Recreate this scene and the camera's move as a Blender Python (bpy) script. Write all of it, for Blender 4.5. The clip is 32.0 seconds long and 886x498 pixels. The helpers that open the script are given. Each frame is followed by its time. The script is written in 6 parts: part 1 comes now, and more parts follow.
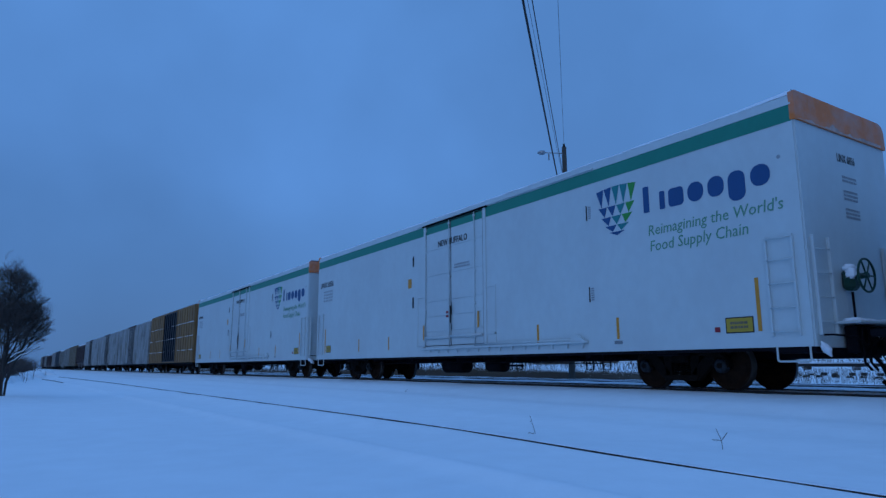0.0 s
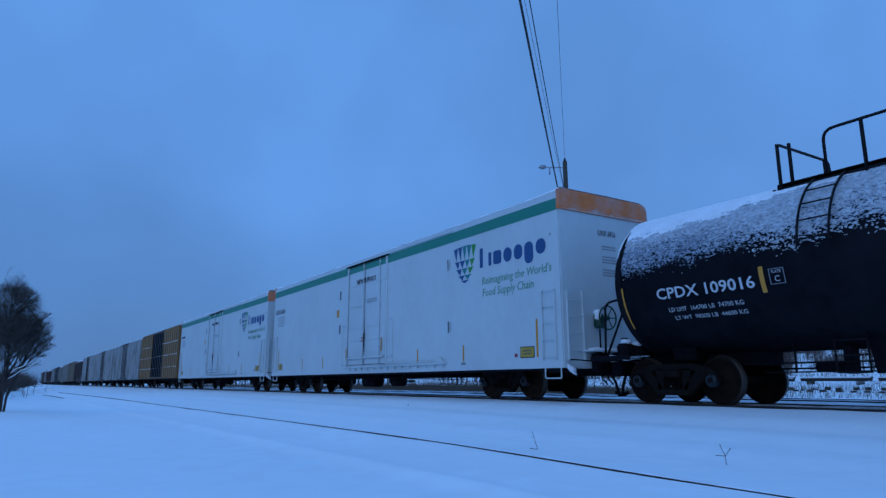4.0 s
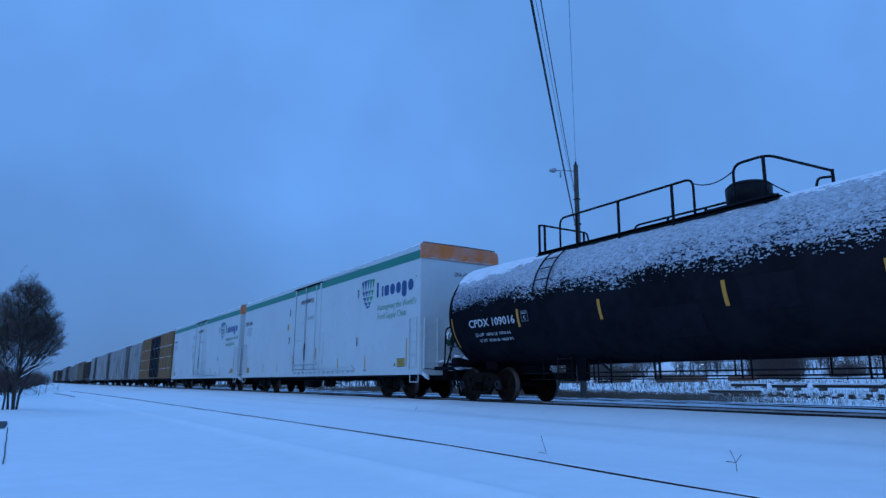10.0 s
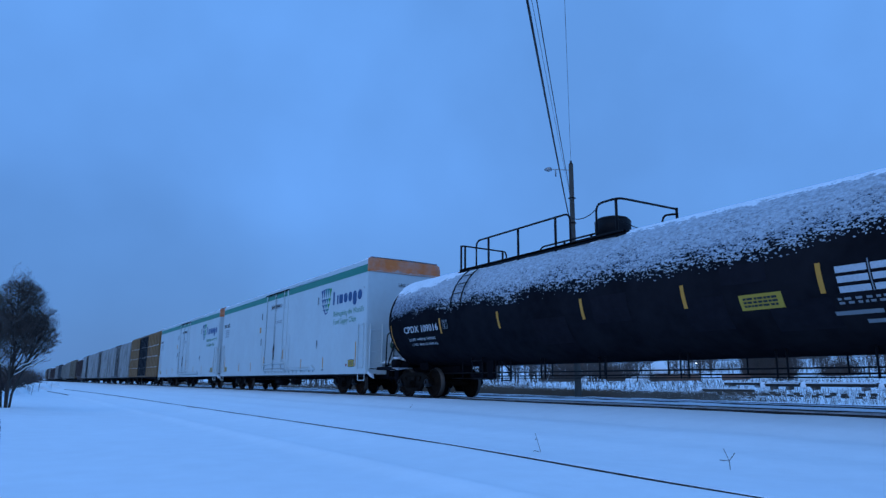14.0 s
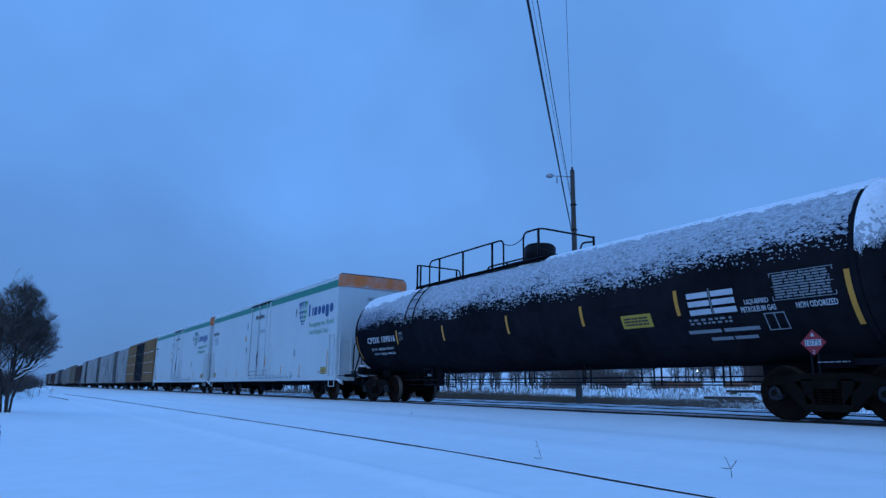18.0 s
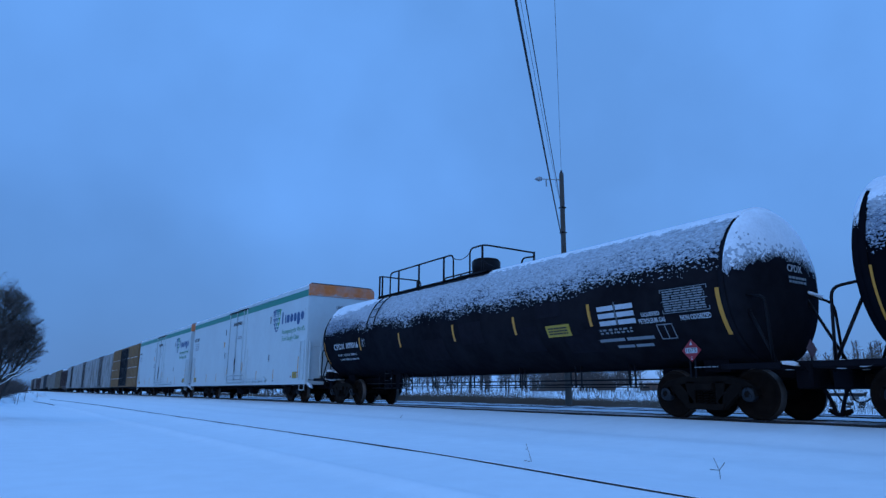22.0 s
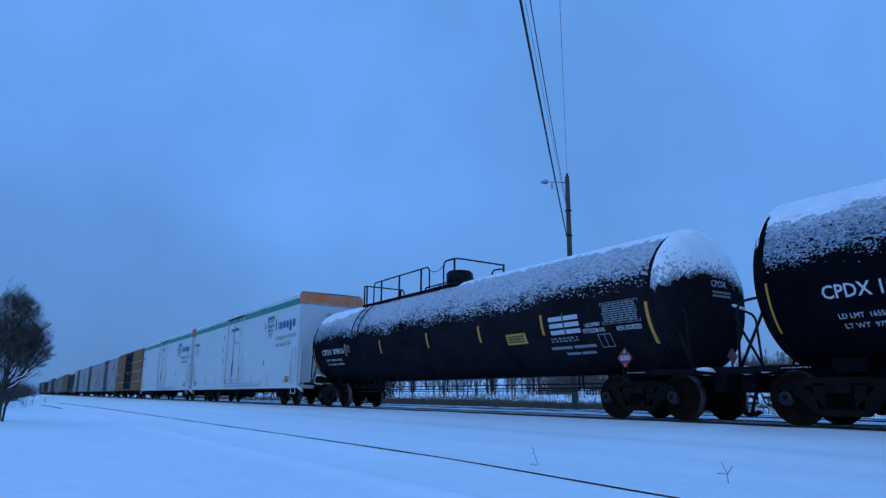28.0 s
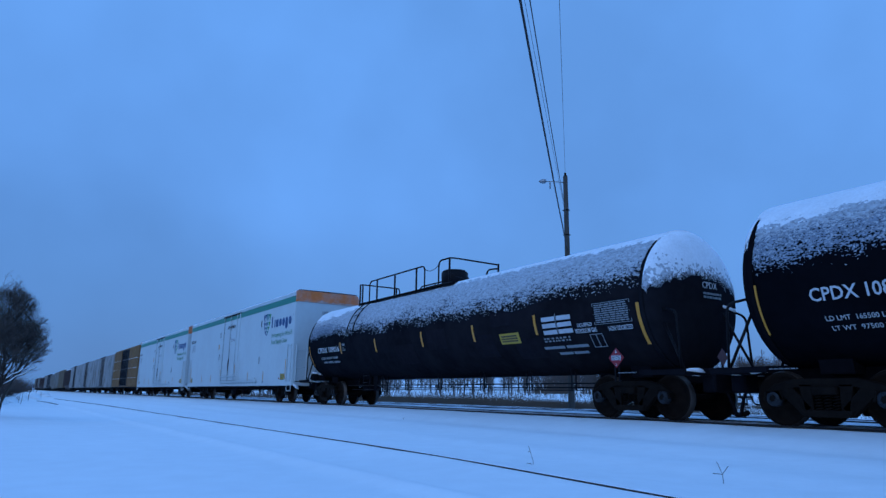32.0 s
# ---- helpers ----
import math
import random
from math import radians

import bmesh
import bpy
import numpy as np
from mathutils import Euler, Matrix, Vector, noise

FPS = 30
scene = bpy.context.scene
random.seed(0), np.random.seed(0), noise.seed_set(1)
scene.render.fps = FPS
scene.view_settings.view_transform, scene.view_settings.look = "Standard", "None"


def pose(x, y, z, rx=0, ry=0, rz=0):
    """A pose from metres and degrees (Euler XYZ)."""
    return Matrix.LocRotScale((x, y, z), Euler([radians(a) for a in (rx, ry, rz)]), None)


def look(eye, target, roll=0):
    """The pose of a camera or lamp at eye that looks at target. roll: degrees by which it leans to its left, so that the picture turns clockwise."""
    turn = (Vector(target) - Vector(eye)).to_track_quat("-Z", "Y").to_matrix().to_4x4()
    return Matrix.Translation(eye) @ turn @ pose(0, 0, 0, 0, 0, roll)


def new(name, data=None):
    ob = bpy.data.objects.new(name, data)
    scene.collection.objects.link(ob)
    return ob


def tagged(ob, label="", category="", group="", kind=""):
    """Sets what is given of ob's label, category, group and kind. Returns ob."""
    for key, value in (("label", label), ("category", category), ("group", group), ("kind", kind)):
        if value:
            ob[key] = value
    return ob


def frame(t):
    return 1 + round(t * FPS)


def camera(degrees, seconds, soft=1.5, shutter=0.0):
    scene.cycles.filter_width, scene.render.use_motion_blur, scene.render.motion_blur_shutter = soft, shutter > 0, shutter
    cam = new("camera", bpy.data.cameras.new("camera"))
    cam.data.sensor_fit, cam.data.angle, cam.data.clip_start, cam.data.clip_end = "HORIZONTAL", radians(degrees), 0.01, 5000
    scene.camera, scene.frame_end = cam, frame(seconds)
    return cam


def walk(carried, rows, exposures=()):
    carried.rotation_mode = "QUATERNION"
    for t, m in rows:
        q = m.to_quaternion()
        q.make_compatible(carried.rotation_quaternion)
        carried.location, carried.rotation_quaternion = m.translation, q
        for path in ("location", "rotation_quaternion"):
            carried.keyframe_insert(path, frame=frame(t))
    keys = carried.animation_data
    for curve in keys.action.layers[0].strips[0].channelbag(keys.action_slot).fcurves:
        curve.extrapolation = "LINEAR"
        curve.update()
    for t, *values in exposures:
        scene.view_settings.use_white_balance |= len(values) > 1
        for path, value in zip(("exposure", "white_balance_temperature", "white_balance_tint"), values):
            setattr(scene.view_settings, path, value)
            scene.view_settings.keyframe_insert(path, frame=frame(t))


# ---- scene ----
EYE = (0.0, 0.0, 0.485)
cam = camera(67.84, 32.0, soft=1.4)
PATH = [
        (0, pose(*EYE, 100.16, 0.10, -32.89)),
        (0.5, pose(*EYE, 100.34, 0.15, -32.91)),
        (1, pose(*EYE, 100.56, 0.16, -32.91)),
        (1.5, pose(*EYE, 100.81, 0.18, -32.89)),
        (2, pose(*EYE, 101.03, 0.11, -32.93)),
        (2.5, pose(*EYE, 101.24, 0.19, -32.89)),
        (3, pose(*EYE, 101.40, 0.25, -32.85)),
        (3.5, pose(*EYE, 101.40, 0.19, -32.82)),
        (5.5, pose(*EYE, 101.54, 0.07, -32.46)),
        (6, pose(*EYE, 101.62, -0.12, -32.40)),
        (6.5, pose(*EYE, 101.62, -0.34, -32.34)),
        (7, pose(*EYE, 101.57, -0.44, -32.33)),
        (7.5, pose(*EYE, 101.55, -0.37, -32.30)),
        (8, pose(*EYE, 101.56, -0.24, -32.21)),
        (8.5, pose(*EYE, 101.54, -0.27, -32.14)),
        (9, pose(*EYE, 101.53, -0.33, -32.07)),
        (9.5, pose(*EYE, 101.60, -0.39, -32.01)),
        (10, pose(*EYE, 101.64, -0.42, -32.00)),
        (10.5, pose(*EYE, 101.65, -0.65, -32.02)),
        (11, pose(*EYE, 101.64, -1.00, -32.15)),
        (11.5, pose(*EYE, 101.63, -1.07, -32.23)),
        (12, pose(*EYE, 101.62, -0.94, -32.15)),
        (12.5, pose(*EYE, 101.57, -0.71, -32.21)),
        (13, pose(*EYE, 101.58, -0.71, -32.26)),
        (13.5, pose(*EYE, 101.57, -0.52, -32.38)),
        (14, pose(*EYE, 101.52, -0.49, -32.45)),
        (14.5, pose(*EYE, 101.55, -0.41, -32.46)),
        (16.5, pose(*EYE, 101.93, -0.80, -32.52)),
        (17, pose(*EYE, 102.03, -0.69, -32.47)),
        (17.5, pose(*EYE, 102.09, -0.70, -32.42)),
        (18, pose(*EYE, 102.05, -0.71, -32.39)),
        (18.5, pose(*EYE, 101.98, -0.73, -32.48)),
        (19, pose(*EYE, 101.96, -0.69, -32.58)),
        (19.5, pose(*EYE, 102.02, -0.69, -32.75)),
        (20, pose(*EYE, 102.11, -0.73, -32.89)),
        (20.5, pose(*EYE, 102.20, -0.75, -33.09)),
        (21, pose(*EYE, 102.30, -0.70, -33.23)),
        (21.5, pose(*EYE, 102.34, -0.54, -33.27)),
        (22, pose(*EYE, 102.32, -0.43, -33.25)),
        (22.5, pose(*EYE, 102.30, -0.40, -33.26)),
        (23, pose(*EYE, 102.24, -0.33, -33.26)),
        (23.5, pose(*EYE, 102.21, -0.44, -33.25)),
        (24, pose(*EYE, 102.22, -0.40, -33.15)),
        (24.5, pose(*EYE, 102.31, -0.31, -33.05)),
        (25, pose(*EYE, 102.40, -0.37, -32.99)),
        (25.5, pose(*EYE, 102.51, -0.47, -32.94)),
        (27.5, pose(*EYE, 102.61, -0.45, -32.77)),
        (28, pose(*EYE, 102.60, -0.41, -32.73)),
        (28.5, pose(*EYE, 102.53, -0.33, -32.67)),
        (29, pose(*EYE, 102.53, -0.35, -32.62)),
        (29.5, pose(*EYE, 102.53, -0.31, -32.61)),
        (30, pose(*EYE, 102.55, -0.39, -32.61)),
        (30.5, pose(*EYE, 102.54, -0.51, -32.61)),
        (31, pose(*EYE, 102.58, -0.69, -32.72)),
        (31.5, pose(*EYE, 102.55, -0.77, -32.90)),
        (32, pose(*EYE, 102.48, -0.79, -33.02)),
]
STOPS = [(0, -0.47), (1.5, -0.36), (3, -0.25), (6, -0.08), (9, -0.05), (13, 0.0), (32, 0.0)]
walk(cam, PATH, STOPS)

# ---- sky and light: blue overcast dusk ----
world = bpy.data.worlds.new("dusk_sky")
scene.world = world
world.use_nodes = True
wn, wl = world.node_tree.nodes, world.node_tree.links
wn.clear()
w_out = wn.new("ShaderNodeOutputWorld")
w_bg = wn.new("ShaderNodeBackground")
w_sky = wn.new("ShaderNodeTexSky")
w_sky.sky_type = "NISHITA"
w_sky.sun_disc = False
w_sky.sun_elevation, w_sky.sun_rotation = radians(20), radians(236)
w_co = wn.new("ShaderNodeTexCoord")
w_sep = wn.new("ShaderNodeSeparateXYZ")
w_ramp = wn.new("ShaderNodeValToRGB")
w_noise = wn.new("ShaderNodeTexNoise")
w_noise.inputs["Scale"].default_value = 2.3
w_noise.inputs["Detail"].default_value = 5
w_noise.inputs["Roughness"].default_value = 0.45
w_cl = wn.new("ShaderNodeMapRange")
w_cl.inputs["From Min"].default_value, w_cl.inputs["From Max"].default_value = 0.36, 0.66
w_cl.inputs["To Min"].default_value, w_cl.inputs["To Max"].default_value = 0.87, 1.14
w_mul = wn.new("ShaderNodeVectorMath")
w_mul.operation = "SCALE"
w_mix = wn.new("ShaderNodeMix")
w_mix.data_type = "RGBA"
w_mix.inputs["Factor"].default_value = 0.995
els = w_ramp.color_ramp.elements
els[0].position, els[0].color = 0.0, (0.072, 0.205, 0.51, 1)
els[1].position, els[1].color = 1.0, (0.135, 0.375, 0.92, 1)
e = els.new(0.28)
e.color = (0.108, 0.302, 0.755, 1)
e = els.new(0.62)
e.color = (0.122, 0.338, 0.83, 1)
wl.new(w_co.outputs["Generated"], w_sep.inputs[0])
wl.new(w_co.outputs["Generated"], w_noise.inputs["Vector"])
wl.new(w_sep.outputs["Z"], w_ramp.inputs["Fac"])
wl.new(w_noise.outputs["Fac"], w_cl.inputs["Value"])
wl.new(w_ramp.outputs["Color"], w_mul.inputs[0])
wl.new(w_cl.outputs["Result"], w_mul.inputs["Scale"])
wl.new(w_sky.outputs["Color"], w_mix.inputs["A"])
wl.new(w_mul.outputs[0], w_mix.inputs["B"])
wl.new(w_mix.outputs["Result"], w_bg.inputs["Color"])
wl.new(w_bg.outputs[0], w_out.inputs[0])
w_bg.inputs["Strength"].default_value = 1.08

sun_data = bpy.data.lights.new("sun", "SUN")
sun_data.energy, sun_data.angle, sun_data.color = 0.34, radians(50), (0.80, 0.90, 1.0)
sun = new("sun", sun_data)
sun.matrix_world = look((-30, -20, 20), (0, 0, 0))

# ---- materials ----
def material(name, color, rough=0.6, metal=0.0, vary=0.12, grain=8.0, stain=1.2, bump=0.15, bump_scale=40.0, dirt=None, dirt_amount=0.0, spec=0.4, axis=(1, 1, 1), island=False):
    """A painted, cast or natural surface: base colour with two scales of variation, dirt patches and fine relief."""
    m = bpy.data.materials.new(name)
    m.use_nodes = True
    n, l = m.node_tree.nodes, m.node_tree.links
    b = n["Principled BSDF"]
    b.inputs["Metallic"].default_value = metal
    b.inputs["Specular IOR Level"].default_value = spec
    co = n.new("ShaderNodeTexCoord")
    mp = n.new("ShaderNodeMapping")
    mp.inputs["Scale"].default_value = axis
    l.new(co.outputs["Object"], mp.inputs["Vector"])
    fine, broad = n.new("ShaderNodeTexNoise"), n.new("ShaderNodeTexNoise")
    for t, s, d in ((fine, grain, 6), (broad, stain, 4)):
        t.inputs["Scale"].default_value, t.inputs["Detail"].default_value = s, d
        l.new(mp.outputs["Vector"], t.inputs["Vector"])
    add = n.new("ShaderNodeMath")
    add.operation = "ADD"
    l.new(fine.outputs["Fac"], add.inputs[0])
    l.new(broad.outputs["Fac"], add.inputs[1])
    rng = n.new("ShaderNodeMapRange")
    rng.inputs["From Min"].default_value, rng.inputs["From Max"].default_value = 0.6, 1.4
    rng.inputs["To Min"].default_value, rng.inputs["To Max"].default_value = 1 - vary, 1 + vary
    l.new(add.outputs[0], rng.inputs["Value"])
    sc = n.new("ShaderNodeVectorMath")
    sc.operation = "SCALE"
    sc.inputs[0].default_value = color
    l.new(rng.outputs[0], sc.inputs["Scale"])
    out = sc.outputs[0]
    if dirt:
        pat = n.new("ShaderNodeTexNoise")
        pat.inputs["Scale"].default_value, pat.inputs["Detail"].default_value, pat.inputs["Roughness"].default_value = stain * 1.7, 8, 0.65
        l.new(mp.outputs["Vector"], pat.inputs["Vector"])
        dr = n.new("ShaderNodeMapRange")
        dr.inputs["From Min"].default_value, dr.inputs["From Max"].default_value = 0.42, 0.68
        dr.inputs["To Max"].default_value = dirt_amount
        l.new(pat.outputs["Fac"], dr.inputs["Value"])
        mx = n.new("ShaderNodeMix")
        mx.data_type = "RGBA"
        mx.inputs["B"].default_value = (*dirt, 1)
        l.new(dr.outputs[0], mx.inputs["Factor"])
        l.new(out, mx.inputs["A"])
        out = mx.outputs["Result"]
    l.new(out, b.inputs["Base Color"])
    rr = n.new("ShaderNodeMapRange")
    rr.inputs["To Min"].default_value, rr.inputs["To Max"].default_value = max(rough - 0.12, 0.03), min(rough + 0.12, 1)
    l.new(broad.outputs["Fac"], rr.inputs["Value"])
    l.new(rr.outputs[0], b.inputs["Roughness"])
    if bump:
        bt = n.new("ShaderNodeTexNoise")
        bt.inputs["Scale"].default_value, bt.inputs["Detail"].default_value = bump_scale, 5
        l.new(mp.outputs["Vector"], bt.inputs["Vector"])
        bp = n.new("ShaderNodeBump")
        bp.inputs["Strength"].default_value, bp.inputs["Distance"].default_value = bump, 0.02
        l.new(bt.outputs["Fac"], bp.inputs["Height"])
        l.new(bp.outputs[0], b.inputs["Normal"])
    return m


M_SNOW = material("snow", (0.86, 0.92, 0.96), 0.75, vary=0.05, grain=3, stain=0.25, bump=0.35, bump_scale=6, spec=0.25)
M_SNOW_CAP = material("clinging_snow", (0.82, 0.88, 0.94), 0.8, vary=0.12, grain=20, stain=2, bump=0.6, bump_scale=30, spec=0.2)
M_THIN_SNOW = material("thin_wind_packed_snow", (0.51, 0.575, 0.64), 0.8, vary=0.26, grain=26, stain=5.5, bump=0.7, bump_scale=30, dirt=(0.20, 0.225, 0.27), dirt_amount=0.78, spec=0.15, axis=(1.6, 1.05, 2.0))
M_FROST = material("thin_frost", (0.21, 0.26, 0.33), 0.85, vary=0.4, grain=25, stain=4, bump=0.5, bump_scale=40, spec=0.15, axis=(1.8, 0.8, 2.6))
M_GREYSNOW = material("dirty_track_snow", (0.56, 0.60, 0.65), 0.85, vary=0.35, grain=12, stain=1.5, bump=0.8, bump_scale=20, dirt=(0.13, 0.13, 0.15), dirt_amount=0.8, spec=0.15)
M_WHITE = material("white_car_paint", (0.505, 0.58, 0.60), 0.42, vary=0.05, grain=5, stain=0.45, bump=0.12, bump_scale=2.2, dirt=(0.44, 0.48, 0.50), dirt_amount=0.45, axis=(1, 1, 0.75))
M_WHITE_OLD = material("grimy_white_paint", (0.285, 0.285, 0.275), 0.65, vary=0.25, grain=5, stain=0.5, dirt=(0.085, 0.072, 0.066), dirt_amount=0.9, axis=(1, 1.0, 0.7))
M_GREEN = material("green_stripe_paint", (0.012, 0.21, 0.15), 0.45, vary=0.08, bump=0.03)
M_ORANGE = material("orange_end_paint", (0.66, 0.165, 0.035), 0.5, vary=0.15, grain=5, stain=1.0, dirt=(0.50, 0.34, 0.30), dirt_amount=0.6)
M_SCRAPE = material("scraped_pale_paint", (0.46, 0.33, 0.29), 0.7, vary=0.3, grain=9, stain=2, bump=0.2)
M_BLUE = material("blue_marking", (0.012, 0.07, 0.20), 0.5, vary=0.04, bump=0)
M_TEAL = material("teal_marking", (0.015, 0.20, 0.21), 0.5, vary=0.04, bump=0)
M_LEAF = material("green_marking", (0.03, 0.26, 0.05), 0.5, vary=0.04, bump=0)
M_SLOGAN = material("slogan_green_marking", (0.11, 0.29, 0.19), 0.5, vary=0.04, bump=0)
M_INK = material("black_marking", (0.015, 0.016, 0.02), 0.5, vary=0.1, bump=0)
M_FAINT = material("worn_grey_marking", (0.27, 0.30, 0.33), 0.6, vary=0.2, bump=0)
M_YELLOW = material("amber_reflector", (0.58, 0.25, 0.03), 0.4, vary=0.1, grain=30, bump=0.05)
M_LABEL = material("yellow_label", (0.44, 0.29, 0.03), 0.5, vary=0.08, bump=0.03)
M_RED = material("red_marking", (0.27, 0.02, 0.03), 0.5, vary=0.08, bump=0.02)
M_FADED = material("faded_placard", (0.17, 0.085, 0.095), 0.6, vary=0.3, grain=20, bump=0)
M_LETTER = material("white_marking", (0.48, 0.52, 0.56), 0.5, vary=0.2, grain=25, bump=0)
M_PANEL = material("grey_marking", (0.20, 0.225, 0.245), 0.5, vary=0.15, grain=20, bump=0)
M_BLACK = material("black_tank_paint", (0.0118, 0.0120, 0.0155), 0.55, vary=0.35, grain=4, stain=0.5, bump=0.06, bump_scale=12, dirt=(0.019, 0.019, 0.0235), dirt_amount=0.8, spec=0.0)
# a deeper black for the trailing tank car
M_BLACK_DEEP = material("deeper_black_tank_paint", (0.0062, 0.0062, 0.0085), 0.5, vary=0.3, grain=4, stain=0.5, bump=0.05, bump_scale=12, dirt=(0.009, 0.009, 0.012), dirt_amount=0.6, spec=0.0)
M_STENCIL = material("faded_black_patch", (0.0155, 0.0150, 0.0195), 0.6, spec=0.0, vary=0.25, grain=6, stain=1, bump=0.03)
M_RAILING = material("black_railing_paint", (0.0075, 0.0073, 0.010), 0.5, vary=0.2, spec=0.12)
M_IRON = material("grimy_cast_iron", (0.0080, 0.0060, 0.0053), 0.75, spec=0.05, vary=0.4, grain=12, stain=2, bump=0.3, dirt=(0.0155, 0.0112, 0.009), dirt_amount=0.7)
M_RUSTY = material("rusty_wheel_steel", (0.021, 0.0115, 0.008), 0.75, spec=0.05, vary=0.4, grain=10, stain=3, bump=0.2, dirt=(0.036, 0.018, 0.011), dirt_amount=0.7)
M_WHEEL = material("oily_wheel_steel", (0.011, 0.0075, 0.0062), 0.75, spec=0.05, vary=0.4, grain=10, stain=3, bump=0.2, dirt=(0.018, 0.0115, 0.0085), dirt_amount=0.7)
M_TREAD = material("worn_tread_steel", (0.075, 0.065, 0.06), 0.5, metal=0.7, vary=0.2)
M_CAP = material("bearing_cap_steel", (0.022, 0.027, 0.034), 0.55, metal=0.2, spec=0.2, vary=0.3, grain=20)
M_UNDER = material("dark_underframe_paint", (0.0085, 0.0082, 0.011), 0.65, spec=0.02, vary=0.3, grain=6)
M_BRAKE = material("dark_green_brake_wheel", (0.005, 0.048, 0.033), 0.5, vary=0.15)
M_BOX = material("ochre_boxcar_paint", (0.25, 0.135, 0.048), 0.65, vary=0.2, grain=5, stain=0.7, dirt=(0.13, 0.075, 0.04), dirt_amount=0.7, axis=(1, 1, 0.3))
M_DARKDOOR = material("dark_blue_door_paint", (0.010, 0.012, 0.020), 0.6, vary=0.2)
M_BROWN = material("oxide_brown_paint", (0.055, 0.034, 0.034), 0.7, vary=0.2, grain=5, stain=0.6)
M_CREAM = material("weathered_grey_paint", (0.235, 0.235, 0.22), 0.7, vary=0.2, grain=5, stain=0.5, dirt=(0.12, 0.11, 0.1), dirt_amount=0.7, axis=(1, 1, 0.25))
M_OCHRE = material("faded_ochre_paint", (0.16, 0.125, 0.085), 0.7, vary=0.2, grain=5, stain=0.5)
M_RUST = material("rail_side_rust", (0.022, 0.018, 0.017), 0.75, vary=0.25, grain=15, stain=1)
M_RAILTOP = material("polished_rail_top", (0.42, 0.44, 0.48), 0.28, metal=1.0, vary=0.1, axis=(1, 0.1, 1))
M_TIE = material("creosoted_tie", (0.05, 0.042, 0.036), 0.85, vary=0.3, grain=10, stain=2, bump=0.5, dirt=(0.5, 0.55, 0.6), dirt_amount=0.5, axis=(0.3, 1, 1))
M_BALLAST = material("snowy_ballast", (0.17, 0.18, 0.20), 0.9, vary=0.4, grain=14, stain=2, bump=1.0, bump_scale=18, dirt=(0.42, 0.46, 0.52), dirt_amount=0.8)
M_BARK = material("bare_bark", (0.045, 0.036, 0.032), 0.9, vary=0.3, grain=14, stain=3, bump=0.6)
M_TWIG = material("fine_twigs", (0.095, 0.075, 0.068), 0.9, vary=0.25, grain=3, bump=0)
M_WEED = material("dry_weeds", (0.105, 0.080, 0.062), 0.9, vary=0.35, grain=2, stain=0.6, bump=0)
M_GRASS = material("pale_dry_grass", (0.11, 0.095, 0.08), 0.9, vary=0.4, grain=1.5, stain=0.5, bump=0)
M_BRUSH = material("dark_purple_brown_brush", (0.060, 0.042, 0.042), 0.9, vary=0.35, grain=2, stain=0.6, bump=0)
M_POLE = material("weathered_pole_wood", (0.065, 0.057, 0.050), 0.85, vary=0.25, grain=20, stain=2, bump=0.5, axis=(1, 1, 0.1))
M_WIRE = material("dark_cable", (0.015, 0.015, 0.018), 0.6, vary=0.1, bump=0)
M_ZINC = material("galvanised_steel", (0.32, 0.34, 0.36), 0.5, metal=0.6, vary=0.15)
M_ASPHALT = material("wet_asphalt", (0.045, 0.048, 0.055), 0.55, vary=0.25, grain=20, stain=1, bump=0.4)
M_WALLFAR = material("far_building_siding", (0.30, 0.31, 0.33), 0.8, vary=0.12)
M_BRICKFAR = material("far_brick_wall", (0.20, 0.11, 0.08), 0.8, vary=0.2)
M_DARKGLASS = material("dark_window_glass", (0.02, 0.025, 0.03), 0.1, vary=0.1, bump=0)


# ---- mesh helpers ----
def mesh_of(bm, mats, smooth=False):
    """Turns a bmesh into mesh data with the given materials."""
    me = bpy.data.meshes.new("mesh")
    bm.normal_update()
    bm.to_mesh(me)
    bm.free()
    for m in mats if isinstance(mats, (list, tuple)) else [mats]:
        me.materials.append(m)
    if smooth:
        me.polygons.foreach_set("use_smooth", [True] * len(me.polygons))
    return me


def part(name, bm, mats, parent, label="", at=None, smooth=False):
    """Links a bmesh, or mesh data, as one mesh object under a thing or a part."""
    me = bm if isinstance(bm, bpy.types.Mesh) else mesh_of(bm, mats, smooth)
    me.name = name
    ob = new(name, me)
    ob.parent = parent
    if at is not None:
        ob.matrix_basis = at
    return tagged(ob, label)


def thing(name, at, label, category, group="", kind=""):
    """An empty at the base of a thing made of parts."""
    ob = new(name)
    ob.empty_display_size = 0.3
    ob.matrix_basis = at
    return tagged(ob, label, category, group, kind)


def solid(name, bm, mats, at, label, category, group="", kind="", smooth=False):
    """A top-level thing of one mesh."""
    me = mesh_of(bm, mats, smooth)
    me.name = name
    ob = new(name, me)
    ob.matrix_basis = at
    return tagged(ob, label, category, group, kind)


def box(bm, x0, x1, y0, y1, z0, z1, bevel=0.0, mat=0):
    """A box between two corners, with chamfered edges where bevel is given."""
    made = bmesh.ops.create_cube(bm, size=1)["verts"]
    bmesh.ops.transform(bm, matrix=Matrix.LocRotScale(((x0 + x1) / 2, (y0 + y1) / 2, (z0 + z1) / 2), None, (abs(x1 - x0), abs(y1 - y0), abs(z1 - z0))), verts=made)
    faces = {f for v in made for f in v.link_faces}
    for f in faces:
        f.material_index = mat
    if bevel:
        edges = list({e for v in made for e in v.link_edges})
        bmesh.ops.bevel(bm, geom=edges, offset=bevel, segments=1, affect="EDGES", profile=0.5)
    return made


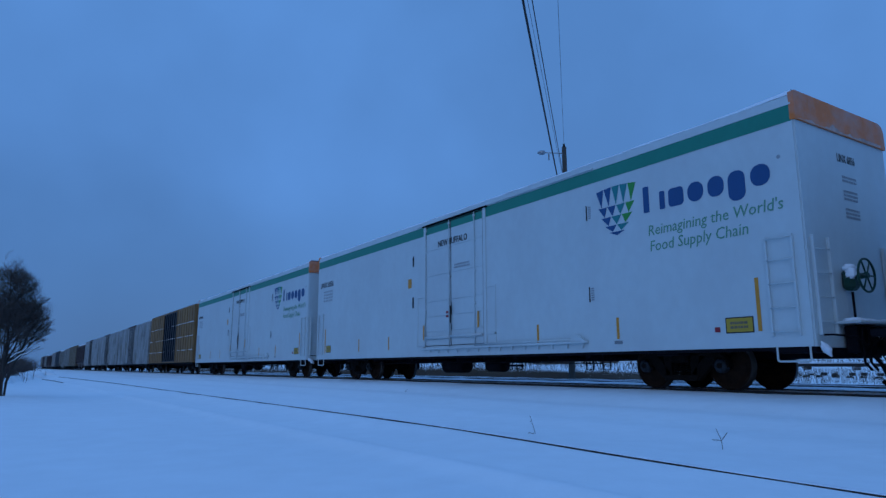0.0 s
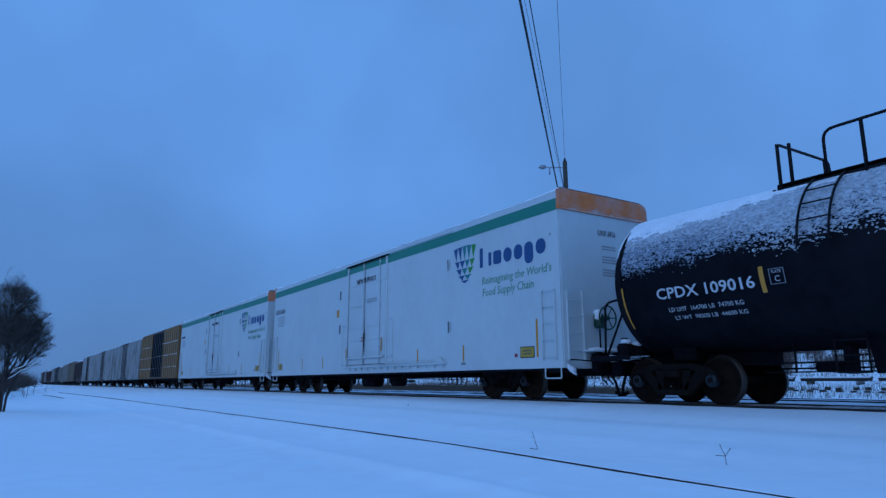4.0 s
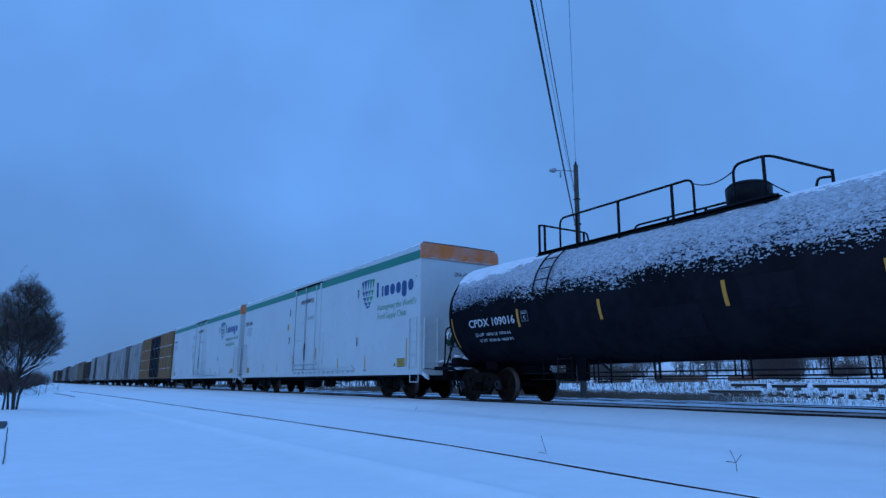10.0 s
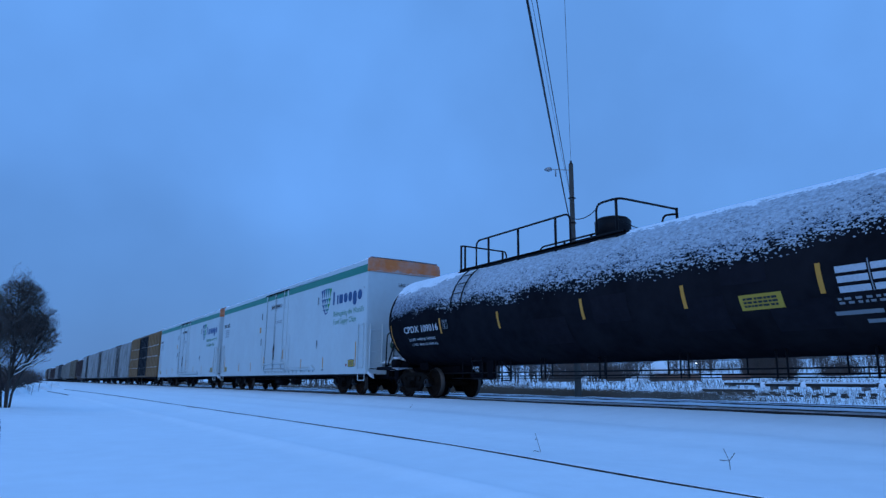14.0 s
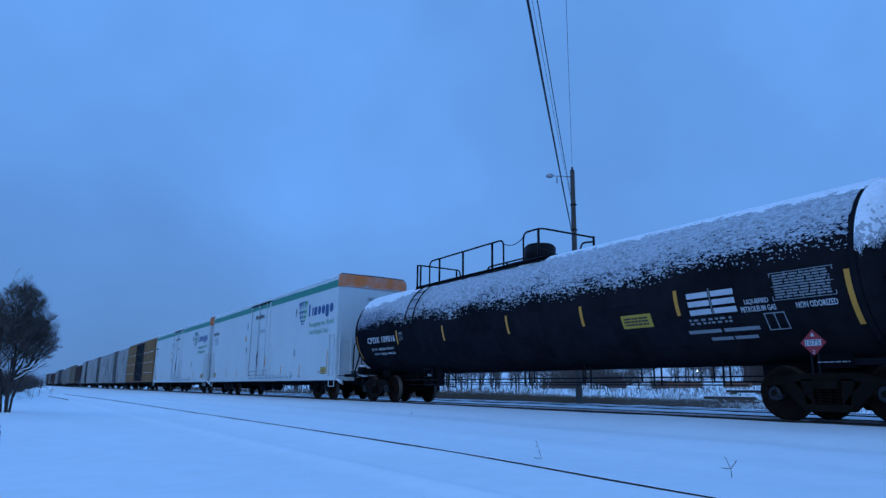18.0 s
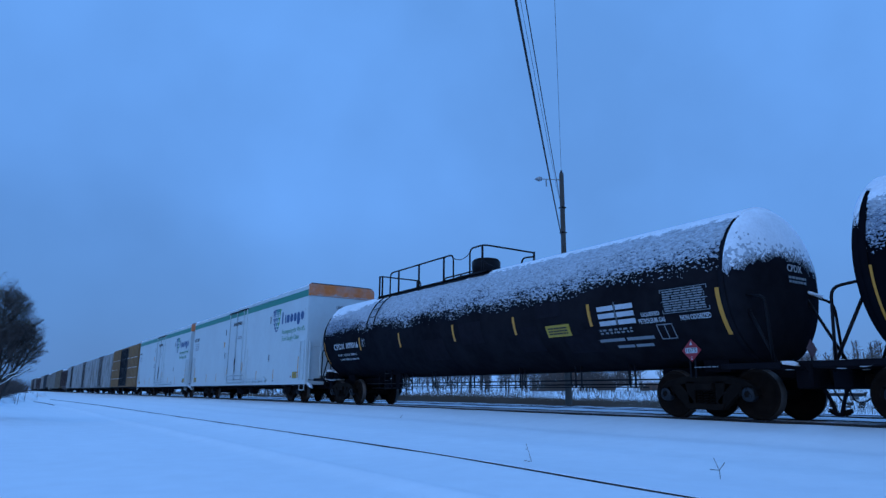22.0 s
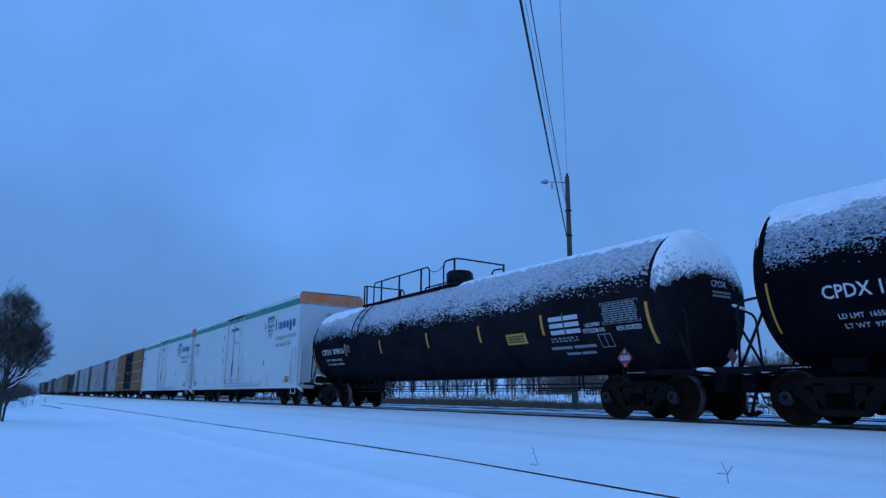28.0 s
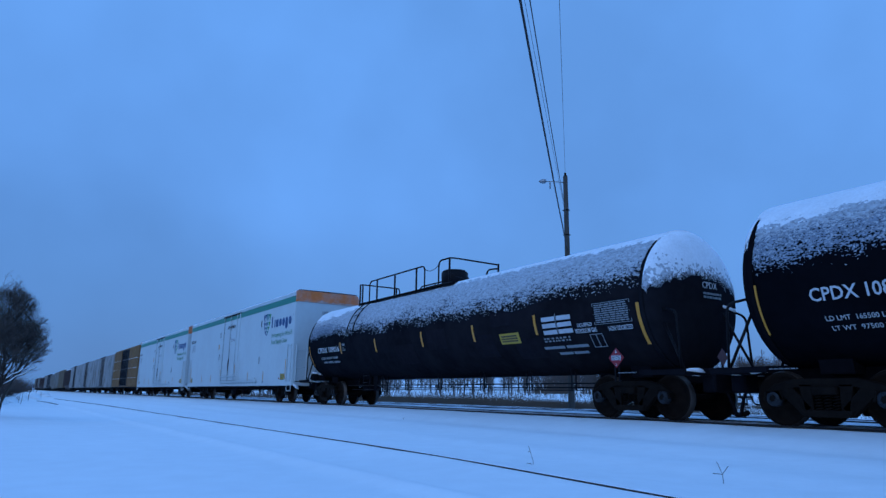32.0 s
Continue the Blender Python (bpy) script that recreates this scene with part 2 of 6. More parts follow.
def prism(bm, outline, x0, x1, mat=0):
    """Extrudes an outline of (y, z) points from x0 to x1."""
    a = [bm.verts.new((x0, y, z)) for y, z in outline]
    b = [bm.verts.new((x1, y, z)) for y, z in outline]
    made = [bm.faces.new(a), bm.faces.new(b[::-1])]
    k = len(outline)
    for i in range(k):
        made.append(bm.faces.new((a[(i + 1) % k], a[i], b[i], b[(i + 1) % k])))
    for f in made:
        f.material_index = mat
    bmesh.ops.recalc_face_normals(bm, faces=made)


def rod(bm, p, q, r, seg=8, r2=None, mat=0, caps=True):
    """A round bar from p to q."""
    p, q = Vector(p), Vector(q)
    d = q - p
    turn = d.to_track_quat("Z", "Y").to_matrix()
    r2 = r if r2 is None else r2
    ring = [turn @ Vector((math.cos(2 * math.pi * i / seg), math.sin(2 * math.pi * i / seg), 0)) for i in range(seg)]
    a = [bm.verts.new(p + v * r) for v in ring]
    b = [bm.verts.new(q + v * r2) for v in ring]
    for i in range(seg):
        f = bm.faces.new((a[i], a[(i + 1) % seg], b[(i + 1) % seg], b[i]))
        f.material_index, f.smooth = mat, seg > 5
    if caps:
        for f in (bm.faces.new(a[::-1]), bm.faces.new(b)):
            f.material_index = mat


def tube(bm, points, r, seg=8, mat=0):
    """A bent round bar through the points, with ball-like joints by shared rings."""
    pts = [Vector(p) for p in points]
    rings = []
    for i, p in enumerate(pts):
        d = (pts[min(i + 1, len(pts) - 1)] - pts[max(i - 1, 0)]).normalized()
        side = d.cross(Vector((0.31, 0.17, 0.93))).normalized()
        up = side.cross(d)
        rings.append([bm.verts.new(p + (side * math.cos(2 * math.pi * k / seg) + up * math.sin(2 * math.pi * k / seg)) * r) for k in range(seg)])
    for a, b in zip(rings, rings[1:]):
        for k in range(seg):
            f = bm.faces.new((a[k], a[(k + 1) % seg], b[(k + 1) % seg], b[k]))
            f.material_index, f.smooth = mat, True
    bm.faces.new(rings[0][::-1]).material_index = mat
    bm.faces.new(rings[-1]).material_index = mat


def rounded(points, r, n=4):
    """The path through the points with its corners rounded."""
    pts = [Vector(p) for p in points]
    out = [pts[0]]
    for a, b, c in zip(pts, pts[1:], pts[2:]):
        u, v = (a - b), (c - b)
        k = min(r, u.length * 0.49, v.length * 0.49)
        s, e = b + u.normalized() * k, b + v.normalized() * k
        for i in range(n + 1):
            t = i / n
            out.append(s * (1 - t) ** 2 + b * 2 * t * (1 - t) + e * t * t)
    out.append(pts[-1])
    return out


def lathe(bm, profile, seg=32, mat=0, smooth=True):
    """Turns a profile of (x, radius) points about the x axis."""
    rings = [[bm.verts.new((x, r * math.cos(2 * math.pi * i / seg), r * math.sin(2 * math.pi * i / seg))) for i in range(seg)] for x, r in profile]
    made = []
    for a, b in zip(rings, rings[1:]):
        for i in range(seg):
            f = bm.faces.new((a[i], a[(i + 1) % seg], b[(i + 1) % seg], b[i]))
            f.material_index, f.smooth = mat, smooth
            made.append(f)
    for r in (rings[0], rings[-1][::-1]):
        f = bm.faces.new(r)
        f.material_index = mat
        made.append(f)
    bmesh.ops.recalc_face_normals(bm, faces=made)


def B():
    return bmesh.new()


def lettering(body, width, height, shear=0.0, bold=0.0):
    """Flat letters of the built-in font, centred, as a bmesh in x (to the right) and y (up)."""
    cu = bpy.data.curves.new("letters", "FONT")
    cu.body, cu.resolution_u, cu.shear, cu.offset = body, 2, shear, bold
    ob = bpy.data.objects.new("letters", cu)
    me = bpy.data.meshes.new_from_object(ob)
    bpy.data.objects.remove(ob)
    bm = bmesh.new()
    bm.from_mesh(me)
    bpy.data.meshes.remove(me)
    xs, ys = [v.co.x for v in bm.verts], [v.co.y for v in bm.verts]
    w, h = max(xs) - min(xs), max(ys) - min(ys)
    for v in bm.verts:
        v.co = Vector(((v.co.x - min(xs)) / w * width - width / 2, (v.co.y - min(ys)) / h * height - height / 2, 0))
    return bm


def words(bm, gap):
    """Splits flat lettering into one bmesh for each word: letters nearer than gap stay together."""
    spans = []
    for f in sorted(bm.faces, key=lambda f: min(v.co.x for v in f.verts)):
        a, b = min(v.co.x for v in f.verts), max(v.co.x for v in f.verts)
        if spans and a < spans[-1][1] + gap:
            spans[-1][1] = max(spans[-1][1], b)
            spans[-1][2].append(f)
        else:
            spans.append([a, b, [f]])
    out = []
    for _, _, faces in spans:
        one, made = bmesh.new(), {}
        for f in faces:
            for v in f.verts:
                if v not in made:
                    made[v] = one.verts.new(v.co)
            one.faces.new([made[v] for v in f.verts])
        out.append(one)
    bm.free()
    return out


def bars(rows, width, height, seed, fill=0.8):
    """Plain bars in place of writing that cannot be read, centred."""
    rnd = random.Random(seed)
    bm = bmesh.new()
    step = height / rows
    for i in range(rows):
        x, y = -width / 2, height / 2 - (i + 0.5) * step
        while x < width / 2 - 0.02:
            w = min(rnd.uniform(0.08, 0.22) * max(width, 0.4), width / 2 - x)
            quad(bm, x, x + w * fill, y - step * 0.3, y + step * 0.3)
            x += w
    return bm


def quad(bm, x0, x1, y0, y1, mat=0):
    f = bm.faces.new([bm.verts.new((x, y, 0)) for x, y in ((x0, y0), (x1, y0), (x1, y1), (x0, y1))])
    f.material_index = mat
    return f


def on_side(bm, x, y, z, thick=0.004):
    """Puts flat artwork onto a wall that faces -x: its x runs along -y, its y up; and gives it thickness."""
    faces = list(bm.faces)
    made = bmesh.ops.extrude_face_region(bm, geom=faces)["geom"]
    for v in [g for g in made if isinstance(g, bmesh.types.BMVert)]:
        v.co.z += thick
    for v in bm.verts:
        v.co = Vector((x - v.co.z, y - v.co.x, z + v.co.y))
    bmesh.ops.recalc_face_normals(bm, faces=bm.faces)
    return bm


def on_end(bm, x, y, z, thick=0.004):
    """Puts flat artwork onto an end wall that faces -y: its x runs along +x."""
    faces = list(bm.faces)
    made = bmesh.ops.extrude_face_region(bm, geom=faces)["geom"]
    for v in [g for g in made if isinstance(g, bmesh.types.BMVert)]:
        v.co.z += thick
    for v in bm.verts:
        v.co = Vector((x + v.co.x, y - v.co.z, z + v.co.y))
    bmesh.ops.recalc_face_normals(bm, faces=bm.faces)
    return bm


def prism_y(bm, outline, y0, y1, mat=0):
    """Extrudes an outline of (x, z) points from y0 to y1."""
    a = [bm.verts.new((x, y0, z)) for x, z in outline]
    b = [bm.verts.new((x, y1, z)) for x, z in outline]
    made = [bm.faces.new(a), bm.faces.new(b[::-1])]
    k = len(outline)
    for i in range(k):
        made.append(bm.faces.new((a[(i + 1) % k], a[i], b[i], b[(i + 1) % k])))
    for f in made:
        f.material_index = mat
    bmesh.ops.recalc_face_normals(bm, faces=made)


# ---- ground and tracks ----
TRACK = 12.274          # x of the main track's centre line; cars stand with their floors counted from z = 0
RAIL_Z = 0.045          # height of the main track's rail tops
SECOND = TRACK + 4.27   # the parallel second track behind it
SPUR = 3.70             # x of the snowed-in siding's centre line


def ground_height(x, y):
    z = -0.29 + 0.03 * noise.noise(Vector((x * 0.11, y * 0.06, 3.1))) + 0.012 * noise.noise(Vector((x * 0.7, y * 0.25, 7.7)))
    bend = spur_shift(y)
    if y < 60:
        z += 0.05 * math.exp(-((x - (SPUR - 0.72 + bend)) / 0.16) ** 2)
        k = math.exp(-((x - (SPUR + 0.72 + bend)) / 0.45) ** 2)
        z = z * (1 - k) + k * (spur_top(y) - 0.0185 + 0.011 * noise.noise(Vector((0, y * 0.55, 2))))
    if x < 1.7 and y > 42:
        z += min(1, (y - 42) / 12) * min(1, (1.7 - x) / 1.2) * (0.10 + 0.16 * noise.noise(Vector((x * 0.9, y * 0.4, 8))) + 0.10 * noise.noise(Vector((x * 2.2, y * 0.9, 1))))
    if x > 6:
        z += 0.10 * min(1, max(0, (x - 6) / 4.2)) + 0.02 * math.sin(x * 3.1 + 0.1 * noise.noise(Vector((0, y * 0.1, 0))))
    if 9.6 < x < 19.4:
        k = min(1, (x - 9.6) / 1.7)
        z = z * (1 - k) + k * (0.010 if x < TRACK - 0.81 else -0.38) + 0.012 * noise.noise(Vector((x * 2, y * 0.8, 6)))
    if x >= 19.4:
        z += -0.03 * min(1, (x - 19.4) / 4) + 0.03 * max(0, min(x, 66) - 24) + 0.08 * max(0, min(x, 125) - 66) + 0.06 * noise.noise(Vector((x * 0.3, y * 0.3, 1)))
    if x < 1.6 and y > 14:
        z += 0.12 * min(1, (1.6 - x) / 1.6) * min(1, (y - 14) / 5)
    if x < -1.2 and y > 8:
        z += 0.25 * min(1, (-1.2 - x) / 3) + 0.05 * noise.noise(Vector((x * 0.8, y * 0.8, 5)))
    return z


def spur_shift(y):
    """The siding draws gently away from the main track farther on."""
    return -0.0145 * y - 0.0006 * max(0, y - 28) ** 2


def spur_top(y):
    """Height of the siding's rail tops: they dip a little towards the near end."""
    return -0.185 - 0.075 / (1 + math.exp((y - 4.6) / 1.1))


def build_ground():
    def spread(fine, reach):
        far = [fine[-1] + 2 * 1.32 ** k for k in range(24)]
        near = [fine[0] - 2 * 1.32 ** k for k in range(24)]
        return sorted([v for v in near if v > -reach] + fine + [v for v in far if v < reach])
    xs = spread([-6 + 0.5 * i for i in range(15)] + [1.3 + 0.06 * i for i in range(60)] + [4.95 + 0.15 * i for i in range(43)] + [11.3, 11.4, 11.5, 11.6, 11.66] + [11.75 + 0.15 * i for i in range(27)] + [16 + 0.8 * i for i in range(40)], 2400)
    ys = spread([-8 + 1.0 * i for i in range(8)] + [0.25 * i for i in range(120)] + [30.5 + 1.5 * i for i in range(60)], 2400)
    verts = [(x, y, ground_height(x, y)) for y in ys for x in xs]
    k = len(xs)
    faces = [(j * k + i, j * k + i + 1, (j + 1) * k + i + 1, (j + 1) * k + i) for j in range(len(ys) - 1) for i in range(k - 1)]
    me = bpy.data.meshes.new("ground")
    me.from_pydata(verts, [], faces)
    me.materials.append(M_SNOW)
    me.polygons.foreach_set("use_smooth", [True] * len(faces))
    tagged(new("ground", me), "smooth untrodden snow over open ground beside the tracks", "ground", kind="structure")


def rail_profile(top, drop=0.18):
    return [(-0.07, top - drop), (0.07, top - drop), (0.07, top - drop + 0.02), (0.012, top - drop + 0.035), (0.012, top - 0.05), (0.036, top - 0.035), (0.036, top - 0.006), (0.028, top),
            (-0.028, top), (-0.036, top - 0.006), (-0.036, top - 0.035), (-0.012, top - 0.05), (-0.012, top - drop + 0.035), (-0.07, top - drop + 0.02)]


def build_track():
    for at in (TRACK, SECOND):
        bm = B()
        prism_y(bm, [(-1.3, -0.45), (-1.2, -0.20), (1.75, -0.20), (2.6, -0.5)], -140, 620)
        bed = solid("track_bed", bm, M_BALLAST, pose(at, 0, RAIL_Z), "dark stone ballast dusted with snow under the rails", "track bed", kind="structure")
        for side in (-0.7525, 0.7525):
            bm = B()
            prism_y(bm, rail_profile(0.0), -140, 620)
            for f in bm.faces:
                if f.normal.z > 0.9 and f.calc_center_median().z > -0.01:
                    f.material_index = 1
            bm.normal_update()
            for f in bm.faces:
                f.material_index = 1 if abs(f.normal.z) > 0.9 and f.calc_center_median().z > -0.01 else 0
            solid("rail", bm, [M_RUST, M_RAILTOP], pose(at + side, 0, RAIL_Z), "steel rail with a polished top and rusty sides", "rail", "main track rails")
        # snow lying between and beside the rails
        for x0, x1, h in ((-0.69, 0.70, -0.022), (0.81, 3.48 if at == TRACK else 1.9, -0.024)):
            rnd = random.Random(3)
            bm = B()
            rows = [[bm.verts.new((x0 + (x1 - x0) * i / 6, y, h + 0.02 * math.sin(math.pi * i / 6) + rnd.uniform(-0.012, 0.012) - (0.06 if i in (0, 6) else 0))) for i in range(7)] for y in [-40 + 0.7 * j for j in range(330)]]
            for a, b in zip(rows, rows[1:]):
                for i in range(6):
                    bm.faces.new((a[i], a[i + 1], b[i + 1], b[i])).smooth = True
            solid("track_snow", bm, M_GREYSNOW if x0 < 0 else M_SNOW_CAP, pose(at, 0, RAIL_Z), "strip of snow lying along the rails", "snow", kind="stuff")
    # siding rails, almost buried: the outer one shows as a thin line, the inner one only where the siding bends
    inner = lambda y: SPUR - 0.80 + spur_shift(y)
    outer = lambda y: SPUR + 0.7175 + spur_shift(y)
    for at, y0, y1 in ((outer, -20, 57.0), (inner, 38.0, 51.0)):
        bm = B()
        rows = []
        n = int((y1 - y0) / 0.5)
        for j in range(n + 1):
            y = y0 + (y1 - y0) * j / n
            rows.append([bm.verts.new((at(y) + x, y, z)) for x, z in rail_profile(spur_top(y) + 0.002 + 0.009 * min(1, max(0, (y - 22) / 10)) if at is outer else ground_height(at(y), y) + 0.012)])
        for a, b in zip(rows, rows[1:]):
            for i in range(len(a)):
                f = bm.faces.new((a[(i + 1) % len(a)], a[i], b[i], b[(i + 1) % len(a)]))
                f.material_index = 1 if i in (6, 7, 8) and at is outer else 0
        bmesh.ops.recalc_face_normals(bm, faces=bm.faces)
        solid("siding_rail", bm, [M_RUST, M_SNOW_CAP], pose(0, 0, 0), "rusty siding rail almost buried in snow", "rail", "siding rails")


build_ground()
build_track()


# ---- utility poles and wires ----
POLE = (21.0, 21.91)
POLE_FAR = (-15.1, -13.1)


def build_pole(x, y, top):
    base = -0.7
    p = thing("utility_pole", pose(x, y, base), "tall weathered wooden utility pole with a small lamp arm", "utility pole", "utility poles")
    bm = B()
    rod(bm, (0, 0, 0), (0, 0, top - base), 0.15, 14, 0.105)
    part("shaft", bm, M_POLE, p)
    bm = B()
    rod(bm, (0, 0, top - base), (0, 0, top - base + 0.10), 0.10, 10, 0.03)
    rod(bm, (0, 0, top - base + 0.1), (0, 0, top - base + 0.16), 0.05, 8)
    part("pin_insulator", bm, M_IRON, p)
    d = Vector((-1.0, 0.95, 0)).normalized()
    z = top - base - 0.30
    bm = B()
    tube(bm, [(0, 0, z), d * 0.5 + Vector((0, 0, z + 0.05)), d * 1.0 + Vector((0, 0, z + 0.10))], 0.022, 6)
    part("arm", bm, M_ZINC, p)
    bm = B()
    lathe(bm, [(-0.16, 0.02), (-0.14, 0.09), (0.0, 0.12), (0.14, 0.07), (0.2, 0.02)], 12)
    part("lamp_head", bm, M_ZINC, p, "unlit grey street lamp head", Matrix.Translation(d * 1.05 + Vector((0, 0, z + 0.1))) @ Matrix.Rotation(math.atan2(d.y, d.x), 4, "Z"))
    bm = B()
    rod(bm, d * 0.72 + Vector((0, 0, z + 0.02)), d * 0.72 + Vector((0, 0, z - 0.28)), 0.035, 6)
    part("photocell", bm, M_ZINC, p)
    for zz in (top - base - 1.7, top - base - 2.9):
        bm = B()
        box(bm, -0.128, 0.128, -0.128, 0.128, zz, zz + 0.05, 0.015)
        part("cable_clamp", bm, M_IRON, p)
    return p


def build_wire(a, b, sag, r, label):
    a, b = Vector(a), Vector(b)
    bm = B()
    pts = [a.lerp(b, t / 40) - Vector((0, 0, sag * 4 * (t / 40) * (1 - t / 40))) for t in range(41)]
    tube(bm, pts, r, 6)
    solid("overhead_wire", bm, M_WIRE, pose(0, 0, 0), label, "wire", "overhead wires", smooth=True)


TOP = 10.70
build_pole(*POLE, TOP)
build_pole(*POLE_FAR, TOP)
build_wire((*POLE, TOP + 0.1), (-13.89, -14.37, TOP + 0.1), 0.6, 0.006, "thin grey primary wire strung between poles")
build_wire((POLE[0] - 0.1, POLE[1] - 0.1, 8.75), (-14.95, -13.29, 8.75), 0.7, 0.012, "black service cable strung between poles")
build_wire((POLE[0] - 0.1, POLE[1] - 0.1, 8.60), (-15.15, -13.08, 8.60), 0.5, 0.005, "thin black wire strung between poles")
build_wire((POLE[0] - 0.1, POLE[1] - 0.1, 7.15), (-14.85, -13.39, 7.15), 0.7, 0.022, "thick black communication cable strung between poles")


# ---- the train ----
WHEEL_R = 0.457
CARS = []        # every car's root and its y when the train's clock reads zero
WHEELS = []      # every turning wheelset and its pose on its car


def wheel_mesh(s, steel):
    bm = B()
    prof = [(0.63, 0.10), (0.645, 0.20), (0.66, 0.38), (0.65, 0.40), (0.652, 0.482), (0.672, 0.485), (0.69, 0.462), (0.785, 0.452), (0.792, 0.40), (0.755, 0.375), (0.735, 0.22), (0.80, 0.17), (0.81, 0.085)]
    lathe(bm, [(x * s, r) for x, r in prof], 40)
    for f in bm.faces:
        c = f.calc_center_median()
        if math.hypot(c.y, c.z) > 0.445:
            f.material_index = 1
    return mesh_of(bm, [steel, M_TREAD])


def cap_mesh(s):
    bm = B()
    lathe(bm, [(0.93 * s, 0.10), (0.95 * s, 0.135), (1.06 * s, 0.135), (1.075 * s, 0.115), (1.09 * s, 0.11), (1.095 * s, 0.04)], 20)
    for k in range(3):
        a = 2 * math.pi * k / 3
        rod(bm, (1.08 * s, 0.07 * math.cos(a), 0.07 * math.sin(a)), (1.118 * s, 0.07 * math.cos(a), 0.07 * math.sin(a)), 0.022, 6)
    a = [(1.0 * math.cos(2 * math.pi * k / 3) * 0.105, math.sin(2 * math.pi * k / 3) * 0.105) for k in range(3)]
    prism(bm, a, 1.085 * s, 1.10 * s, 1)
    return mesh_of(bm, [M_CAP, M_IRON])


def axle_mesh():
    bm = B()
    lathe(bm, [(-0.95, 0.08), (-0.62, 0.09), (-0.5, 0.085), (0, 0.078), (0.5, 0.085), (0.62, 0.09), (0.95, 0.08)], 14)
    return mesh_of(bm, M_IRON)


def frame_mesh(s):
    """A cast truck side frame: arched top, V-shaped tension legs, two columns and a pedestal over each bearing."""
    bm = B()
    a, b = 0.93 * s, 1.06 * s
    prism(bm, [(-1.08, 0.54), (-0.86, 0.70), (-0.50, 0.79), (0.50, 0.79), (0.86, 0.70), (1.08, 0.54), (0.76, 0.58), (0.46, 0.65), (-0.46, 0.65), (-0.76, 0.58)], a, b)
    for m in (-1, 1):
        prism(bm, [(m * 0.84, 0.60), (m * 0.55, 0.64), (m * 0.24, 0.32), (m * 0.38, 0.16)], a, b)
        prism(bm, [(m * 0.22, 0.26), (m * 0.36, 0.26), (m * 0.44, 0.70), (m * 0.22, 0.70)], a, b)
        prism(bm, [(m * 0.70, 0.42), (m * 0.76, 0.60), (m * 1.04, 0.58), (m * 1.08, 0.42), (m * 1.02, 0.42), (m * 0.99, 0.575), (m * 0.79, 0.575), (m * 0.76, 0.42)], a - 0.02 * s, b + 0.02 * s)
    prism(bm, [(-0.36, 0.165), (0.36, 0.165), (0.42, 0.28), (-0.42, 0.28)], a - 0.03 * s, b + 0.03 * s)
    bmesh.ops.bevel(bm, geom=list(bm.edges), offset=0.012, segments=1, affect="EDGES")
    return mesh_of(bm, M_IRON)


def spring_mesh():
    bm = B()
    for y in (-0.15, 0.0, 0.15):
        pts = [(0.062 * math.cos(k * 0.9), y + 0.062 * math.sin(k * 0.9), 0.275 + 0.235 * k / 34) for k in range(35)]
        tube(bm, pts, 0.014, 5)
    return mesh_of(bm, M_IRON)


def bolster_mesh():
    bm = B()
    box(bm, -1.12, 1.12, -0.2, 0.2, 0.52, 0.66, 0.02)
    box(bm, -0.45, 0.45, -0.24, 0.24, 0.56, 0.78, 0.03)
    for y in (-0.42, 0.42):
        box(bm, -0.8, 0.8, y - 0.05, y + 0.05, 0.36, 0.44, 0.01)
        for x in (-0.75, 0.75):
            box(bm, x - 0.06, x + 0.06, y - (0.08 if y < 0 else 0), y + (0.08 if y > 0 else 0), 0.3, 0.58, 0.02)
    return mesh_of(bm, M_IRON)


def shoe_mesh():
    """A brake beam with a curved shoe at each wheel."""
    bm = B()
    rod(bm, (-0.8, 0.0, 0.40), (0.8, 0.0, 0.40), 0.035, 8)
    for x in (-0.73, 0.73):
        prism(bm, [(0.0, 0.28), (0.045, 0.30), (0.03, 0.42), (0.05, 0.56), (-0.01, 0.58), (-0.05, 0.42)], x - 0.05, x + 0.05)
        rod(bm, (x, -0.02, 0.5), (x, -0.1, 0.74), 0.018, 6)
    return mesh_of(bm, M_IRON)


SHARED = {"shoe": shoe_mesh(), "wheel-": wheel_mesh(-1, M_WHEEL), "wheel+": wheel_mesh(1, M_WHEEL), "rusty-": wheel_mesh(-1, M_RUSTY), "rusty+": wheel_mesh(1, M_RUSTY), "cap-": cap_mesh(-1), "cap+": cap_mesh(1), "axle": axle_mesh(), "frame-": frame_mesh(-1), "frame+": frame_mesh(1), "spring": spring_mesh(), "bolster": bolster_mesh()}


def truck(car, y, turning=True, base=1.778, wheel="wheel"):
    """One four-wheeled truck under a car."""
    for s in "-+":
        part("side_frame", SHARED["frame" + s], None, car, "grimy cast steel truck side frame", pose(0, y, RAIL_Z))
        part("spring_group", SHARED["spring"], None, car, "", pose(-0.99 if s == "-" else 0.99, y, RAIL_Z))
    part("bolster", SHARED["bolster"], None, car, "", pose(0, y, RAIL_Z))
    for s in (-1, 1):
        part("brake_head", SHARED["shoe"], None, car, "", pose(0, y + s * 0.395, RAIL_Z, 0, 0, 0 if s > 0 else 180))
    for k in (-base / 2, base / 2):
        at = (0, y + k, WHEEL_R + RAIL_Z)
        w = part("axle", SHARED["axle"], None, car, "axle with two steel wheels", pose(*at))
        for s in "-+":
            part("wheel", SHARED[wheel + s], None, w, "rusty steel railway wheel")
            part("bearing_cap", SHARED["cap" + s], None, w)
        if turning:
            WHEELS.append((w, at))


